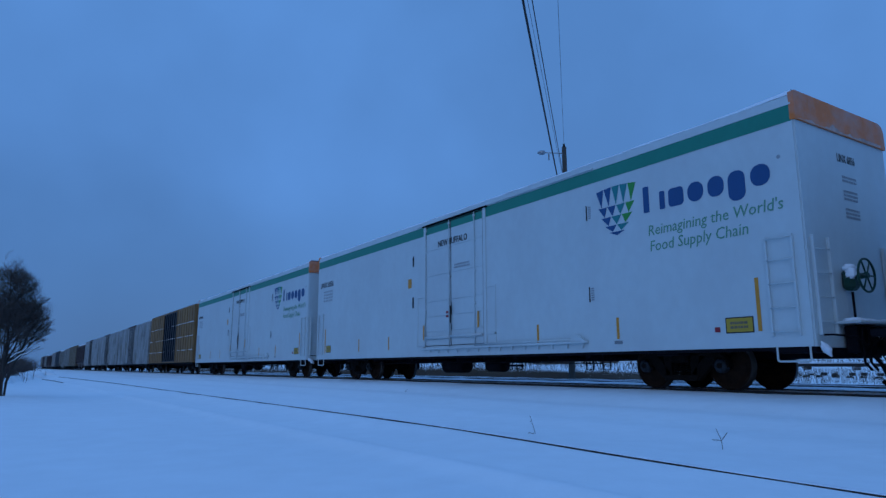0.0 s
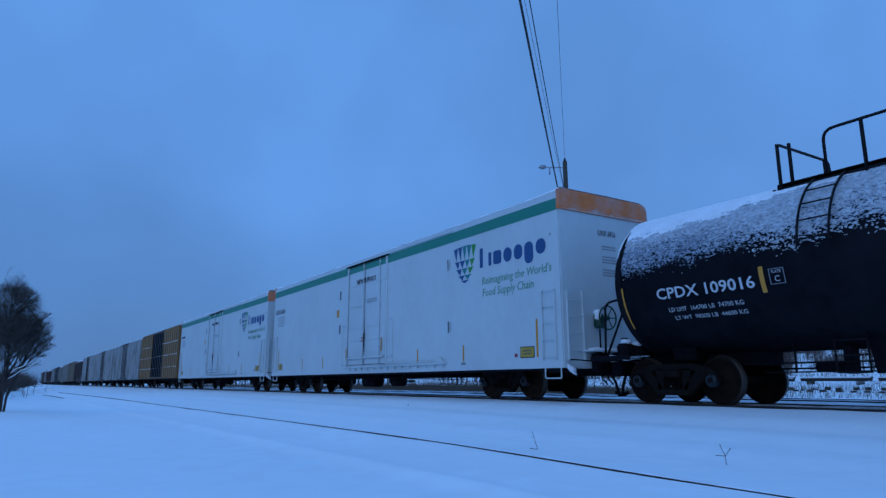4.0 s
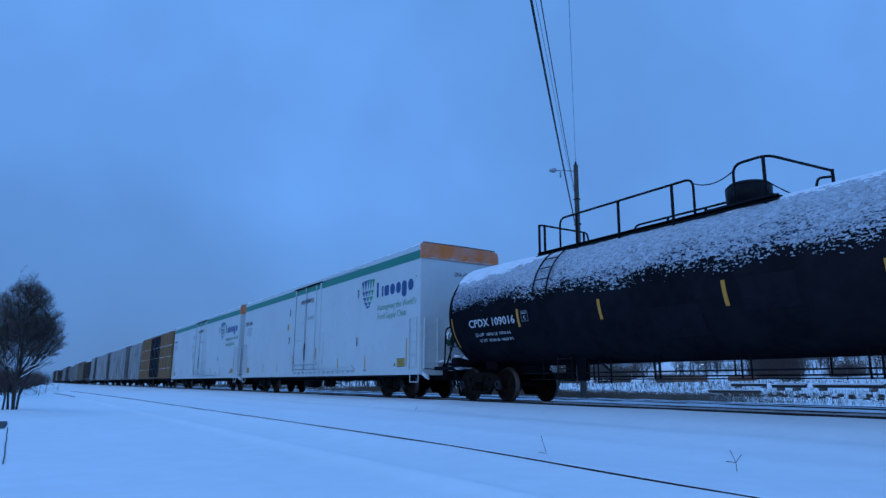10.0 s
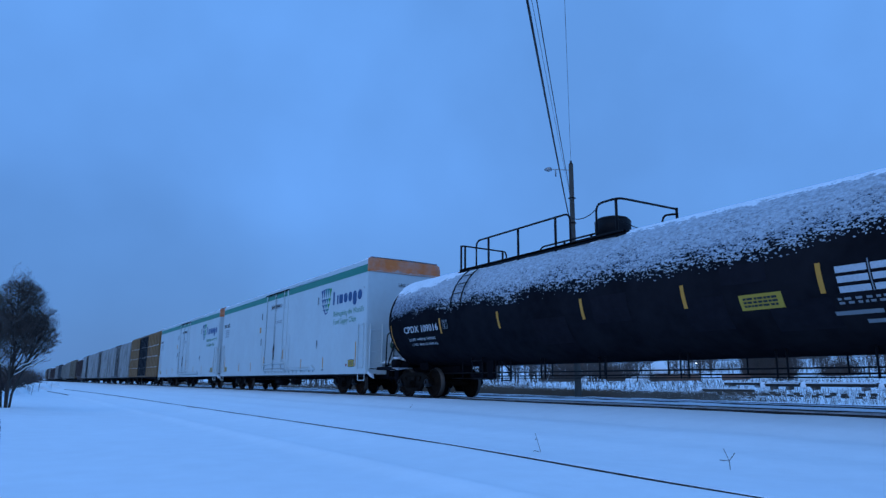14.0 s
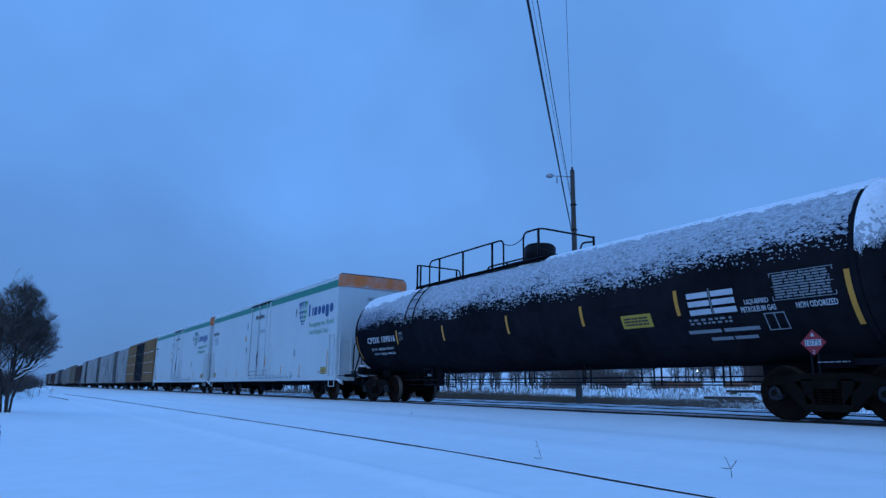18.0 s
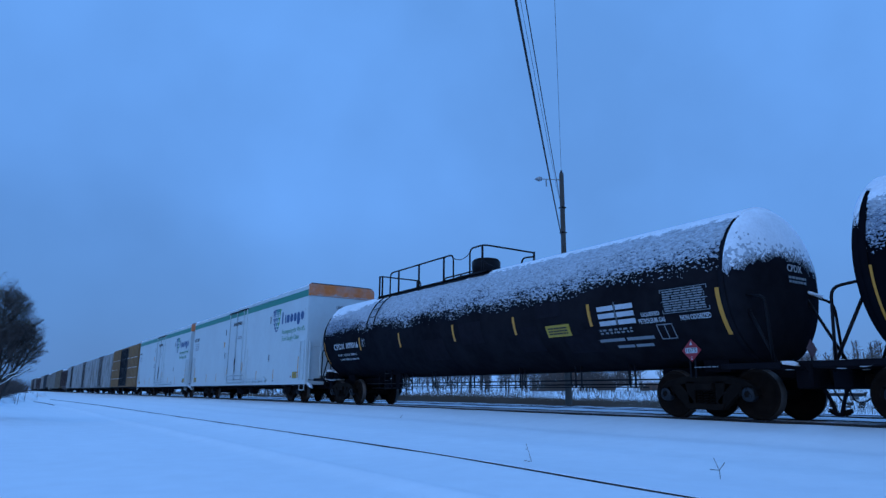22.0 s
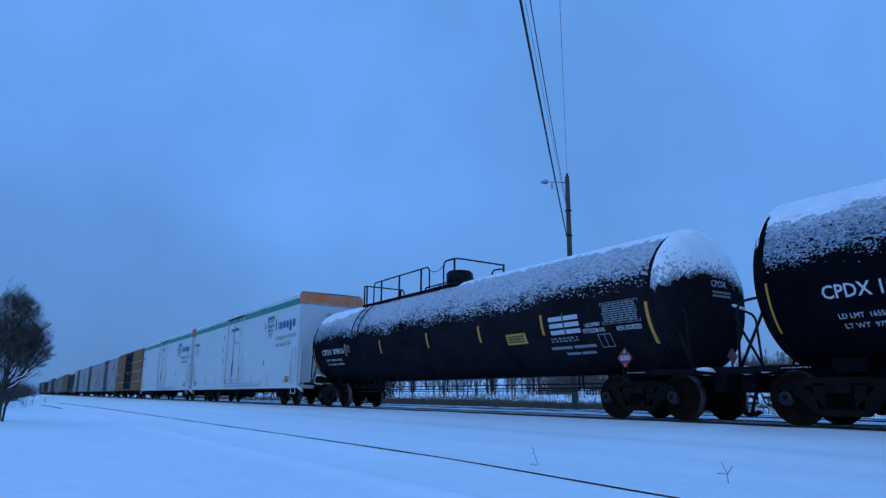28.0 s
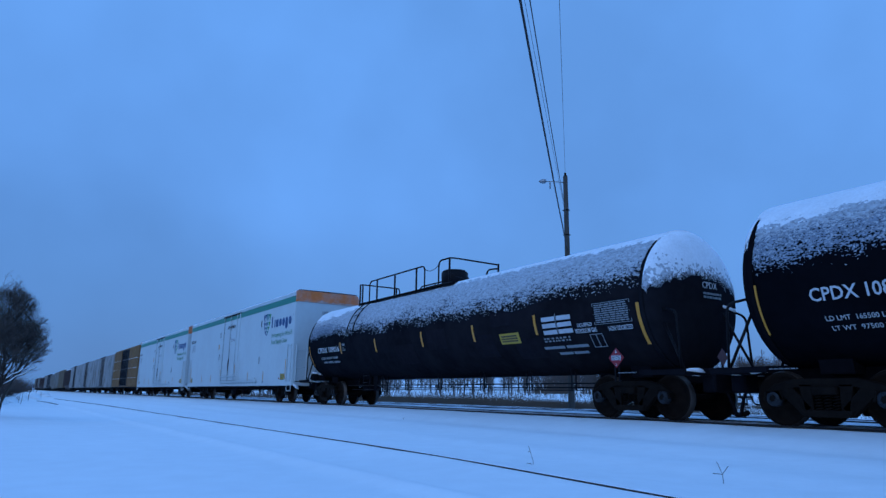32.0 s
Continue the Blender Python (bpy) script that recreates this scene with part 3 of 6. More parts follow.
def coupler(car, y, way):
    """A knuckle coupler whose shank leaves the car at y; way: +1 or -1 along the car."""
    bm = B()
    box(bm, -0.08, 0.08, y - way * 0.3, y + way * 0.30, 0.78, 0.94, 0.02)
    k = y + way * 0.30
    prism_y(bm, [(-0.2, 0.72), (0.12, 0.72), (0.16, 0.98), (-0.16, 0.98)], k - 0.02, k + way * 0.10)
    rod(bm, (-0.13, k + way * 0.14, 0.70), (-0.13, k + way * 0.14, 1.0), 0.075, 10)
    box(bm, 0.06, 0.18, k, k + way * 0.22, 0.76, 0.96, 0.03)
    part("coupler", bm, M_IRON, car, "heavy cast steel knuckle coupler")
    bm = B()
    tube(bm, rounded([(-0.35, y - way * 0.1, 0.75), (-0.35, y + way * 0.15, 0.62), (-0.32, y + way * 0.3, 0.16), (-0.28, y + way * 0.44, 0.20)], 0.15), 0.034, 7)
    hose = part("air_hose", bm, M_UNDER, car, "black rubber air hose")
    bm = B()
    rod(bm, (-0.28, y + way * 0.40, 0.19), (-0.27, y + way * 0.52, 0.24), 0.055, 8, 0.04)
    part("hose_coupling", bm, M_IRON, hose, "iron hose coupling")
    bm = B()
    box(bm, -0.42, -0.26, y - way * 0.22 - 0.06, y - way * 0.22 + 0.06, 0.66, 0.84, 0.03)
    rod(bm, (-0.34, y - way * 0.1, 0.75), (-0.55, y - way * 0.1, 0.80), 0.018, 6)
    part("angle_cock", bm, M_IRON, car, "brake pipe valve with a short handle")
    bm = B()
    tube(bm, rounded([(0.30, y - way * 0.1, 0.72), (0.26, y + way * 0.10, 0.40), (0.10, y + way * 0.26, 0.36), (0.02, y + way * 0.30, 0.62)], 0.12), 0.014, 6)
    part("lever_chain", bm, M_UNDER, car)
    bm = B()
    tube(bm, rounded([(-1.45, y - way * 0.12, 0.98), (-1.45, y + way * 0.04, 0.98), (-0.9, y + way * 0.10, 0.95), (-0.5, y + way * 0.12, 0.78), (-0.2, y + way * 0.18, 0.98)], 0.1), 0.016, 6)
    part("uncoupling_lever", bm, M_UNDER, car)


def reflector(car, x, y, z0, z1, w=0.07):
    bm = B()
    quad(bm, -w / 2, w / 2, -(z1 - z0) / 2, (z1 - z0) / 2)
    part("reflector_strip", on_side(bm, x, y, (z0 + z1) / 2), M_YELLOW, car, "amber reflective strip")


def shield(w, h):
    """The triangles of a shield: (corner points, colour), blue at one side and green at the other."""
    rows = (0.0, 0.36, 0.58, 0.77, 0.91, 1.0)

    def half(t):
        return w / 2 * math.sqrt(max(0.0, 1 - t ** 2.1)) * (1 - 0.10 * t)

    out = []
    for r in range(5):
        t0, t1 = rows[r], rows[r + 1]
        k = 5 - r
        a, b = half(t0), half(t1 - 0.02)
        for i in range(k):
            xa, xb = -a + 2 * a * i / k, -a + 2 * a * (i + 1) / k
            xm = -b + 2 * b * (i + 0.5) / k if r < 4 else 0
            lift = [0.05 * math.sin(math.pi * (i + o) / k) if r == 0 else 0 for o in (0, 1)]
            g = 0.008
            out.append((((xa + g, h / 2 - t0 * h + lift[0]), (xm, h / 2 - t1 * h + 0.01), (xb - g, h / 2 - t0 * h + lift[1])), (M_BLUE, M_TEAL, M_LEAF)[0 if k == 1 else min(2, int(i * 3 / k))]))
    return out


def wordmark(width, height):
    """Plain rounded blocks in the masses of a brand word, one bmesh for each."""
    out = []
    for x, w, y0, y1, r in ((0.0, 0.052, 0.26, 1.0, 0.02), (0.145, 0.045, 0.26, 0.76, 0.02), (0.222, 0.125, 0.26, 0.76, 0.08), (0.38, 0.125, 0.25, 0.77, 0.17), (0.538, 0.120, 0.25, 0.77, 0.15), (0.688, 0.120, 0.02, 0.77, 0.15), (0.845, 0.130, 0.25, 0.77, 0.17)):
        bm = B()
        pts = []
        for cx, cy, a0 in ((x * width + r, y0 * height + r, 180), ((x + w) * width - r, y0 * height + r, 270), ((x + w) * width - r, y1 * height - r, 0), (x * width + r, y1 * height - r, 90)):
            pts += [(cx + r * math.cos(math.radians(a0 + k * 22.5)), cy + r * math.sin(math.radians(a0 + k * 22.5))) for k in range(5)]
        bm.faces.new([bm.verts.new((px - width / 2, py - height / 2, 0)) for px, py in pts])
        out.append(bm)
    return out


def reefer(y0, group="white refrigerator cars"):
    """A long smooth-sided refrigerator car; its near end is at local y = 0."""
    L = 20.67
    car = thing("refrigerator_car", pose(TRACK, y0, 0), "white refrigerator car with a green roof stripe and orange end bands", "freight car", group)
    CARS.append((car, y0))
    W = 1.57
    bm = B()
    box(bm, -W, W, 0.0, L, 0.80, 4.88)
    bmesh.ops.bevel(bm, geom=[e for e in bm.edges if abs(e.verts[0].co.z - e.verts[1].co.z) > 1], offset=0.03, segments=2, affect="EDGES")
    body = part("body", bm, M_WHITE, car, "smooth white insulated car body")
    bm = B()
    prism_y(bm, [(-W - 0.012, 4.878), (W + 0.012, 4.878), (W - 0.01, 5.05), (1.3, 5.075), (0, 5.09), (-1.3, 5.075), (-W + 0.01, 5.05)], 0.03, L - 0.03)
    part("roof", bm, M_WHITE, car)
    # snow lying on the roof
    rnd = random.Random(5)
    bm = B()
    rows = []
    for j in range(84):
        y = 0.05 + (L - 0.1) * j / 83
        h = 0.05 + 0.02 * noise.noise(Vector((y * 0.8, 1, 0))) + 0.05 * math.exp(-min(y, L - y) / 0.5)
        rows.append([bm.verts.new((x, y, z + (h if abs(x) < 1.5 else 0.004) + 0.012 * noise.noise(Vector((x * 3, y * 3, 2))))) for x, z in ((-W + 0.012, 5.05), (-1.46, 5.07), (-0.7, 5.08), (0, 5.09), (0.7, 5.08), (1.46, 5.07), (W - 0.012, 5.05))])
    for a, b in zip(rows, rows[1:]):
        for i in range(6):
            bm.faces.new((a[i], a[i + 1], b[i + 1], b[i])).smooth = True
    part("roof_snow", bm, M_SNOW_CAP, car, "thin layer of snow on the roof")
    for s in (-1, 1):
        bm = B()
        box(bm, s * (W + 0.002), s * (W + 0.007), 0.04, L - 0.04, 4.585, 4.874)
        part("roof_stripe", bm, M_GREEN, car, "dark green stripe along the top edge")
    # raised end bands with rounded corners
    for y, way in ((0.0, -1), (L, 1)):
        bm = B()
        out = [(-W - 0.008, 4.60), (W + 0.008, 4.60), (W + 0.008, 4.93), (W - 0.05, 5.06), (W - 0.18, 5.11), (-W + 0.2, 5.12), (-W + 0.04, 5.12), (-W - 0.008, 5.09)]
        prism_y(bm, out, y + way * 0.035, y - way * 0.06)
        band = part("end_band", bm, M_ORANGE, car, "weathered orange band across the car end")
        bm = B()
        n = 40
        low = [bm.verts.new((-1.50 + 2.9 * k / n, y + way * 0.037, 4.612)) for k in range(n + 1)]
        high = [bm.verts.new((-1.50 + 2.9 * k / n, y + way * 0.037, 4.625 + 0.12 * max(0, 0.55 - 0.3 * k / n + noise.noise(Vector((k * 0.16, way, 0.4))) + 0.5 * noise.noise(Vector((k * 0.6, way, 2)))))) for k in range(n + 1)]
        for k in range(n):
            bm.faces.new((low[k], low[k + 1], high[k + 1], high[k]))
        part("scraped_edge", bm, M_SCRAPE, band, "pale scraped lower edge of the band")
    # door with frame, leaves, ribs and locking rods
    bm = B()
    x = -W
    for a, b, c, d in ((8.70, 8.82, 1.06, 4.86), (11.86, 11.98, 1.06, 4.86), (8.70, 11.98, 0.98, 1.10)):
        box(bm, x - 0.035, x + 0.01, a, b, c, d, 0.008)
    for a, b, c, d in ((12.34, 12.40, 1.10, 2.62), (11.98, 12.40, 2.62, 2.67), (12.0, 12.40, 1.12, 1.17), (8.30, 8.36, 1.10, 2.62), (8.30, 8.70, 2.62, 2.67), (8.30, 8.70, 1.34, 1.40)):
        box(bm, x - 0.022, x + 0.01, a, b, c, d, 0.006)
    frame_ = part("door_frame", bm, M_WHITE, car)
    for a, b in ((8.84, 10.42), (10.45, 11.84)):
        bm = B()
        box(bm, x - 0.022, x + 0.01, a, b, 1.12, 4.80, 0.008)
        for z in (1.55, 2.0, 2.45, 3.25, 4.05):
            box(bm, x - 0.040, x - 0.02, a + 0.05, b - 0.05, z, z + 0.045)
        rod(bm, (x - 0.06, a + 0.02, 1.36), (x - 0.06, b - 0.02, 1.36), 0.045, 8)
        leaf = part("door_leaf", bm, M_WHITE, car, "white insulated plug door leaf")
        bm = B()
        for yy in ((a + 0.36,) if a < 9 else (b - 0.02, a + 0.04)):
            rod(bm, (x - 0.055, yy, 1.05), (x - 0.055, yy, 4.84), 0.016, 6)
            for z in (1.3, 2.2, 3.1, 4.0, 4.7):
                box(bm, x - 0.075, x - 0.02, yy - 0.04, yy + 0.04, z, z + 0.06, 0.006)
        part("lock_rod", bm, M_WHITE, leaf, "thin door locking rods painted like the car")
        bm = B()
        box(bm, x - 0.027, x - 0.022, a + 0.01, b - 0.01, 4.585, 4.795)
        part("door_stripe", bm, M_GREEN, leaf, "dark green stripe continuing over the door")
    bm = B()
    rod(bm, (x - 0.07, 10.40, 1.75), (x - 0.07, 10.40, 2.25), 0.02, 6)
    rod(bm, (x - 0.07, 10.40, 2.0), (x - 0.09, 10.30, 1.55), 0.014, 6)
    rod(bm, (x - 0.07, 10.33, 2.0), (x - 0.07, 10.33, 2.35), 0.012, 6)
    part("door_handle", bm, M_INK, frame_, "dark door operating handle")
    bm = B()
    quad(bm, -0.07, 0.07, -0.09, 0.09)
    part("tag", on_side(bm, x - 0.026, 10.62, 2.02), M_RED, frame_, "small red tag")
    # dark strips laid along the leaf edges stand in for the shade in the joints
    for a, b, c, d in ((8.822, 8.838, 1.11, 4.80), (10.424, 10.446, 1.12, 4.80), (11.842, 11.858, 1.11, 4.80), (8.84, 11.84, 4.802, 4.83), (8.84, 11.84, 1.102, 1.118)):
        bm = B()
        box(bm, x - 0.024, x - 0.002, a, b, c, d)
        part("door_gap", bm, M_INK, frame_, "dark strip painted for the shaded gap round a door leaf")
    # door tracks
    bm = B()
    box(bm, x - 0.10, x, 4.95, 12.1, 1.00, 1.05, 0.01)
    rod(bm, (x - 0.08, 5.3, 1.09), (x - 0.08, 9.2, 1.09), 0.018, 6)
    for i in range(14):
        box(bm, x - 0.05, x, 5.1 + i * 0.5, 5.16 + i * 0.5, 0.90, 1.0)
    prism(bm, [(5.0, 1.05), (5.5, 1.05), (5.25, 1.20)], x - 0.10, x - 0.02)
    part("door_track", bm, M_WHITE, car, "white lower door track")
    bm = B()
    box(bm, x - 0.05, x, 4.6, 12.4, 4.897, 4.94, 0.008)
    part("upper_track", bm, M_WHITE, car, "white upper door track")
    bm = B()
    box(bm, x - 0.075, x, 8.6, 12.0, 4.855, 4.895)
    part("door_hood", bm, M_UNDER, car, "dark hood over the door")
    # corner ladders on the side and end
    for a, b in ((0.22, 0.68), (L - 0.68, L - 0.22)):
        bm = B()
        for yy in (a, b):
            box(bm, x - 0.05, x, yy - 0.02, yy + 0.02, 0.98, 2.66, 0.005)
        lad = part("side_ladder", bm, M_WHITE, car, "white side ladder")
        for z in (1.05, 1.45, 1.85, 2.25, 2.62):
            bm = B()
            rod(bm, (x - 0.045, a, z), (x - 0.045, b, z), 0.012, 6)
            part("rung", bm, M_WHITE, lad)
        bm = B()
        tube(bm, rounded([(x - 0.005, a - 0.13, 0.80), (x - 0.005, a - 0.13, 0.565), (x - 0.005, b - 0.04, 0.565), (x - 0.005, b - 0.04, 0.80)], 0.04), 0.017, 6)
        part("stirrup_step", bm, M_WHITE, car, "white stirrup step")
        bm = B()
        box(bm, x, x + 0.45, a - 0.2, b + 0.05, 0.70, 0.80, 0.01)
        part("corner_block", bm, M_UNDER, car)
    for y, way in ((0.0, -1), (L, 1)):
        for xx in (-1.42, -0.92, 1.0, 1.42):
            bm = B()
            box(bm, xx - 0.03, xx + 0.03, y, y + way * 0.06, 0.98, 2.62, 0.008)
            part("end_post", bm, M_WHITE, car)
        for z in (1.2, 1.6, 2.0, 2.4):
            bm = B()
            rod(bm, (-1.42, y + way * 0.05, z), (-0.92, y + way * 0.05, z), 0.010, 6)
            part("end_rung", bm, M_WHITE, car)
    # brake wheel, housing, chain rod and crossover platform on the near end
    bm = B()
    wy = -0.34
    wx, wz = -0.42, 1.98
    ring = [(wx + 0.28 * math.cos(2 * math.pi * k / 28), wy, wz + 0.28 * math.sin(2 * math.pi * k / 28)) for k in range(29)]
    tube(bm, ring, 0.02, 6)
    for k in range(6):
        a = 2 * math.pi * k / 6
        rod(bm, (wx, wy, wz), (wx + 0.28 * math.cos(a), wy, wz + 0.28 * math.sin(a)), 0.014, 5)
    rod(bm, (wx, wy - 0.03, wz), (wx, -0.02, wz), 0.05, 8)
    part("brake_wheel", bm, M_BRAKE, car, "dark green spoked hand brake wheel")
    bm = B()
    box(bm, wx - 0.20, wx + 0.06, -0.22, -0.01, 1.74, 2.10, 0.06)
    part("brake_housing", bm, M_BRAKE, car)
    bm = B()
    rod(bm, (wx - 0.06, -0.12, 1.72), (wx - 0.06, -0.12, 0.9), 0.02, 6)
    part("brake_rod", bm, M_UNDER, car)
    for cx, cy, cz, sx_, sz_ in ((wx - 0.09, -0.12, 2.12, 0.13, 0.07), (wx - 0.16, -0.17, 2.02, 0.06, 0.10), (-0.75, -0.24, 1.22, 0.22, 0.05), (-0.3, -0.22, 1.22, 0.30, 0.045), (0.3, -0.24, 1.22, 0.34, 0.05), (0.8, -0.22, 1.22, 0.2, 0.04)):
        bm = B()
        made = bmesh.ops.create_icosphere(bm, subdivisions=3, radius=1)["verts"]
        for v in made:
            v.co *= 1 + 0.35 * noise.noise(v.co * 2.5 + Vector((cx * 9, cz, 0)))
            v.co = Vector((v.co.x * sx_, v.co.y * (0.09 if cz > 1.5 else 0.17), v.co.z * sz_)) + Vector((cx, cy, cz))
        part("clinging_snow", bm, M_SNOW_CAP, car, "snow caught on the brake housing and step", smooth=True)
    bm = B()
    box(bm, -1.0, 1.0, -0.44, 0.0, 1.17, 1.21, 0.008)
    part("crossover_step", bm, M_WHITE, car)
    # underframe
    bm = B()
    box(bm, -0.22, 0.22, -0.15, L + 0.15, 0.62, 0.80, 0.01)
    box(bm, -W + 0.01, -W + 0.09, 0.05, L - 0.05, 0.74, 0.80)
    box(bm, W - 0.09, W - 0.01, 0.05, L - 0.05, 0.74, 0.80)
    for y in (2.97, L - 2.97):
        box(bm, -1.45, 1.45, y - 0.25, y + 0.25, 0.70, 0.80, 0.01)
    for i in range(9):
        box(bm, -1.5, 1.5, 5.0 + i * 1.3, 5.1 + i * 1.3, 0.68, 0.80)
    part("underframe", bm, M_UNDER, car, "dark steel underframe")
    for y, way in ((0.0, -1), (L, 1)):
        bm = B()
        box(bm, -0.75, 0.75, y - 0.05, y + way * 0.24, 0.70, 1.14, 0.02)
        box(bm, -0.3, 0.3, y, y + way * 0.30, 0.66, 1.0, 0.02)
        part("end_sill", bm, M_UNDER, car)
        coupler(car, y + way * 0.20, way)
    for px, py, pz, s in ((-1.38, -0.06, 0.76, 0.13), (-0.2, -0.35, 0.98, 0.07)):
        bm = B()
        made = bmesh.ops.create_icosphere(bm, subdivisions=3, radius=s)["verts"]
        for v in made:
            v.co *= 1 + 0.45 * noise.noise(v.co * 11 + Vector((px * 7, 0, 0)))
            v.co = Vector((v.co.x * 0.95, v.co.y * 0.45, v.co.z * 0.65 - v.co.x * 0.55))
        bmesh.ops.translate(bm, verts=made, vec=(px, py, pz))
        part("snow_clump", bm, M_SNOW_CAP, car, "clump of snow stuck to the car end", smooth=True)
    for px in (-0.62, -0.42, 0.35):
        bm = B()
        rod(bm, (px, -0.26, 1.12), (px, -0.26, 0.55), 0.022, 6)
        rod(bm, (px, -0.26, 0.55), (px + 0.12, -0.3, 0.42), 0.02, 6)
        part("end_bracket", bm, M_UNDER, car)
    # brake gear hanging below the floor
    bm = B()
    rod(bm, (-0.7, 10.9, 0.52), (-0.7, 12.0, 0.52), 0.21, 14)
    part("air_reservoir", bm, M_UNDER, car, "black air reservoir tank")
    bm = B()
    rod(bm, (-0.75, 9.0, 0.52), (-0.75, 9.7, 0.52), 0.17, 14)
    rod(bm, (-0.75, 8.2, 0.52), (-0.75, 9.0, 0.52), 0.03, 8)
    part("brake_cylinder", bm, M_UNDER, car)
    bm = B()
    rod(bm, (-1.0, 4.5, 0.66), (-1.0, 16.5, 0.60), 0.02, 6)
    rod(bm, (-1.1, 5.0, 0.56), (-1.1, 9.5, 0.62), 0.014, 6)
    for yy in (4.6, 5.1, 7.6, 8.0, 12.6, 13.0, 15.2):
        tube(bm, [(-1.3, yy, 0.78), (-1.3, yy, 0.42), (-1.3, yy + 0.22, 0.42), (-1.3, yy + 0.22, 0.78)], 0.018, 5)
    part("brake_pipe", bm, M_UNDER, car)
    for y in (2.97, L - 2.97):
        truck(car, y, wheel="rusty")
    # markings
    x = -W - 0.003
    for y, z0, z1 in ((0.91, 1.08, 2.0), (4.09, 1.06, 1.51), (6.64, 1.06, 1.50), (9.05, 1.55, 2.0), (11.93, 1.3, 1.75), (14.29, 1.05, 1.50), (16.6, 1.05, 1.50), (19.75, 1.05, 2.0)):
        reflector(car, x - 0.045 if 8.7 < y < 12 else x, y, z0, z1)
    bm = B()
    quad(bm, -0.11, 0.11, -0.035, 0.035)
    part("plate", on_side(bm, x, 4.09, 0.99), M_PANEL, car)
    for y, w in ((1.29, 0.50), (19.4, 0.42)):
        bm = B()
        quad(bm, -w / 2 - 0.02, w / 2 + 0.02, -0.14, 0.14)
        part("label_border", on_side(bm, x, y, 1.205), M_INK, car)
        bm = B()
        quad(bm, -w / 2, w / 2, -0.12, 0.12)
        lab = part("warning_label", on_side(bm, x - 0.004, y, 1.205), M_LABEL, car, "yellow warning label with two black lines of writing")
        part("writing", on_side(bars(2, w * 0.7, 0.15, 4), x - 0.008, y, 1.205, 0.002), M_OCHRE, lab)
    bm = B()
    quad(bm, -0.055, 0.055, -0.045, 0.045)
    part("red_square", on_side(bm, x, 1.73, 1.14), M_RED, car, "small red square marking")
    for corners, mat in shield(1.14, 1.06):
        bm = B()
        f = bm.faces.new([bm.verts.new((px, py, 0)) for px, py in corners])
        part("emblem_triangle", on_side(bm, x, 3.98, 3.79), mat, car, "small triangle of a shield emblem")
    for bm in wordmark(2.82, 0.74):
        part("wordmark_block", on_side(bm, x, 1.83, 3.78), M_BLUE, car, "dark blue block of a brand word")
    part("slogan", on_side(lettering("Reimagining the World's", 2.84, 0.29, 0.12), x, 1.73, 3.19), M_SLOGAN, car, "green slanted slogan lettering")
    part("slogan", on_side(lettering("Food Supply Chain", 2.15, 0.29, 0.12), x, 2.05, 2.86), M_SLOGAN, car, "green slanted slogan lettering")
    bm = B()
    lathe(bm, [(-0.002, 0.035), (0.002, 0.035)], 12)
    part("dot", bm, M_FAINT, car, "", pose(x, 0.32, 4.02))
    part("town_lettering", on_side(lettering("NEW BUFFALO", 1.55, 0.20, bold=0.012), x - 0.025, 10.35, 4.19), M_INK, car, "black town name lettering")
    part("writing", on_side(bars(2, 0.8, 0.16, 9), x - 0.025, 9.85, 3.40, 0.002), M_FAINT, car)
    part("car_number", on_side(lettering("LINX 6856", 1.30, 0.22, bold=0.012) if y0 < 5 else bars(1, 1.2, 0.24, 2, 0.7), x, 19.72, 3.84), M_INK, car, "black stencilled car number")
    part("writing", on_side(bars(4, 0.9, 0.5, 12, 0.6), x, 19.55, 3.36, 0.002), M_FAINT, car)
    part("end_number", on_end(lettering("LINX 6856", 0.62, 0.15), 0.05, -0.003, 4.16), M_INK, car, "black stencilled car number")
    for z, r, s in ((3.78, 2, 3), (3.48, 3, 4), (3.15, 3, 5)):
        part("writing", on_end(bars(r, 0.5, 0.07 * r, s), 0.1, -0.003, z, 0.002), M_FAINT, car)
    bm = B()
    quad(bm, -0.11, 0.11, -0.15, 0.15)
    part("label_plate", on_side(bm, x, 12.88, 3.16), M_YELLOW, car, "amber rectangular label")
    for z in (3.86, 2.52):
        bm = B()
        box(bm, x - 0.01, x, 12.62, 12.70, z - 0.17, z + 0.17)
        part("placard_holder", bm, M_INK, car, "narrow black placard holder")
    for z in (3.92, 2.07):
        bm = B()
        box(bm, x - 0.012, x, 4.85, 4.875, z - 0.17, z + 0.17)
        part("card_rack", bm, M_INK, car, "thin dark card rack edge")
        part("writing", on_side(bars(6, 0.09, 0.3, 3, 0.9), x, 4.77, z, 0.002), M_FAINT, car)
    return car


# ---- tank cars ----
TANK_R, TANK_Z, TANK_H, HEAD = 1.53, 2.55, 9.1, 0.40


def wrap(bm, y, z, off=0.006, thick=0.003):
    """Wraps flat artwork round the tank's near flank."""
    faces = list(bm.faces)
    made = bmesh.ops.extrude_face_region(bm, geom=faces)["geom"]
    for v in [g for g in made if isinstance(g, bmesh.types.BMVert)]:
        v.co.z += thick
    a0 = math.asin((z - TANK_Z) / TANK_R)
    for v in bm.verts:
        a, r = a0 + v.co.y / TANK_R, TANK_R + off + v.co.z
        v.co = Vector((-r * math.cos(a), y - v.co.x, TANK_Z + r * math.sin(a)))
    bmesh.ops.recalc_face_normals(bm, faces=bm.faces)
    return bm


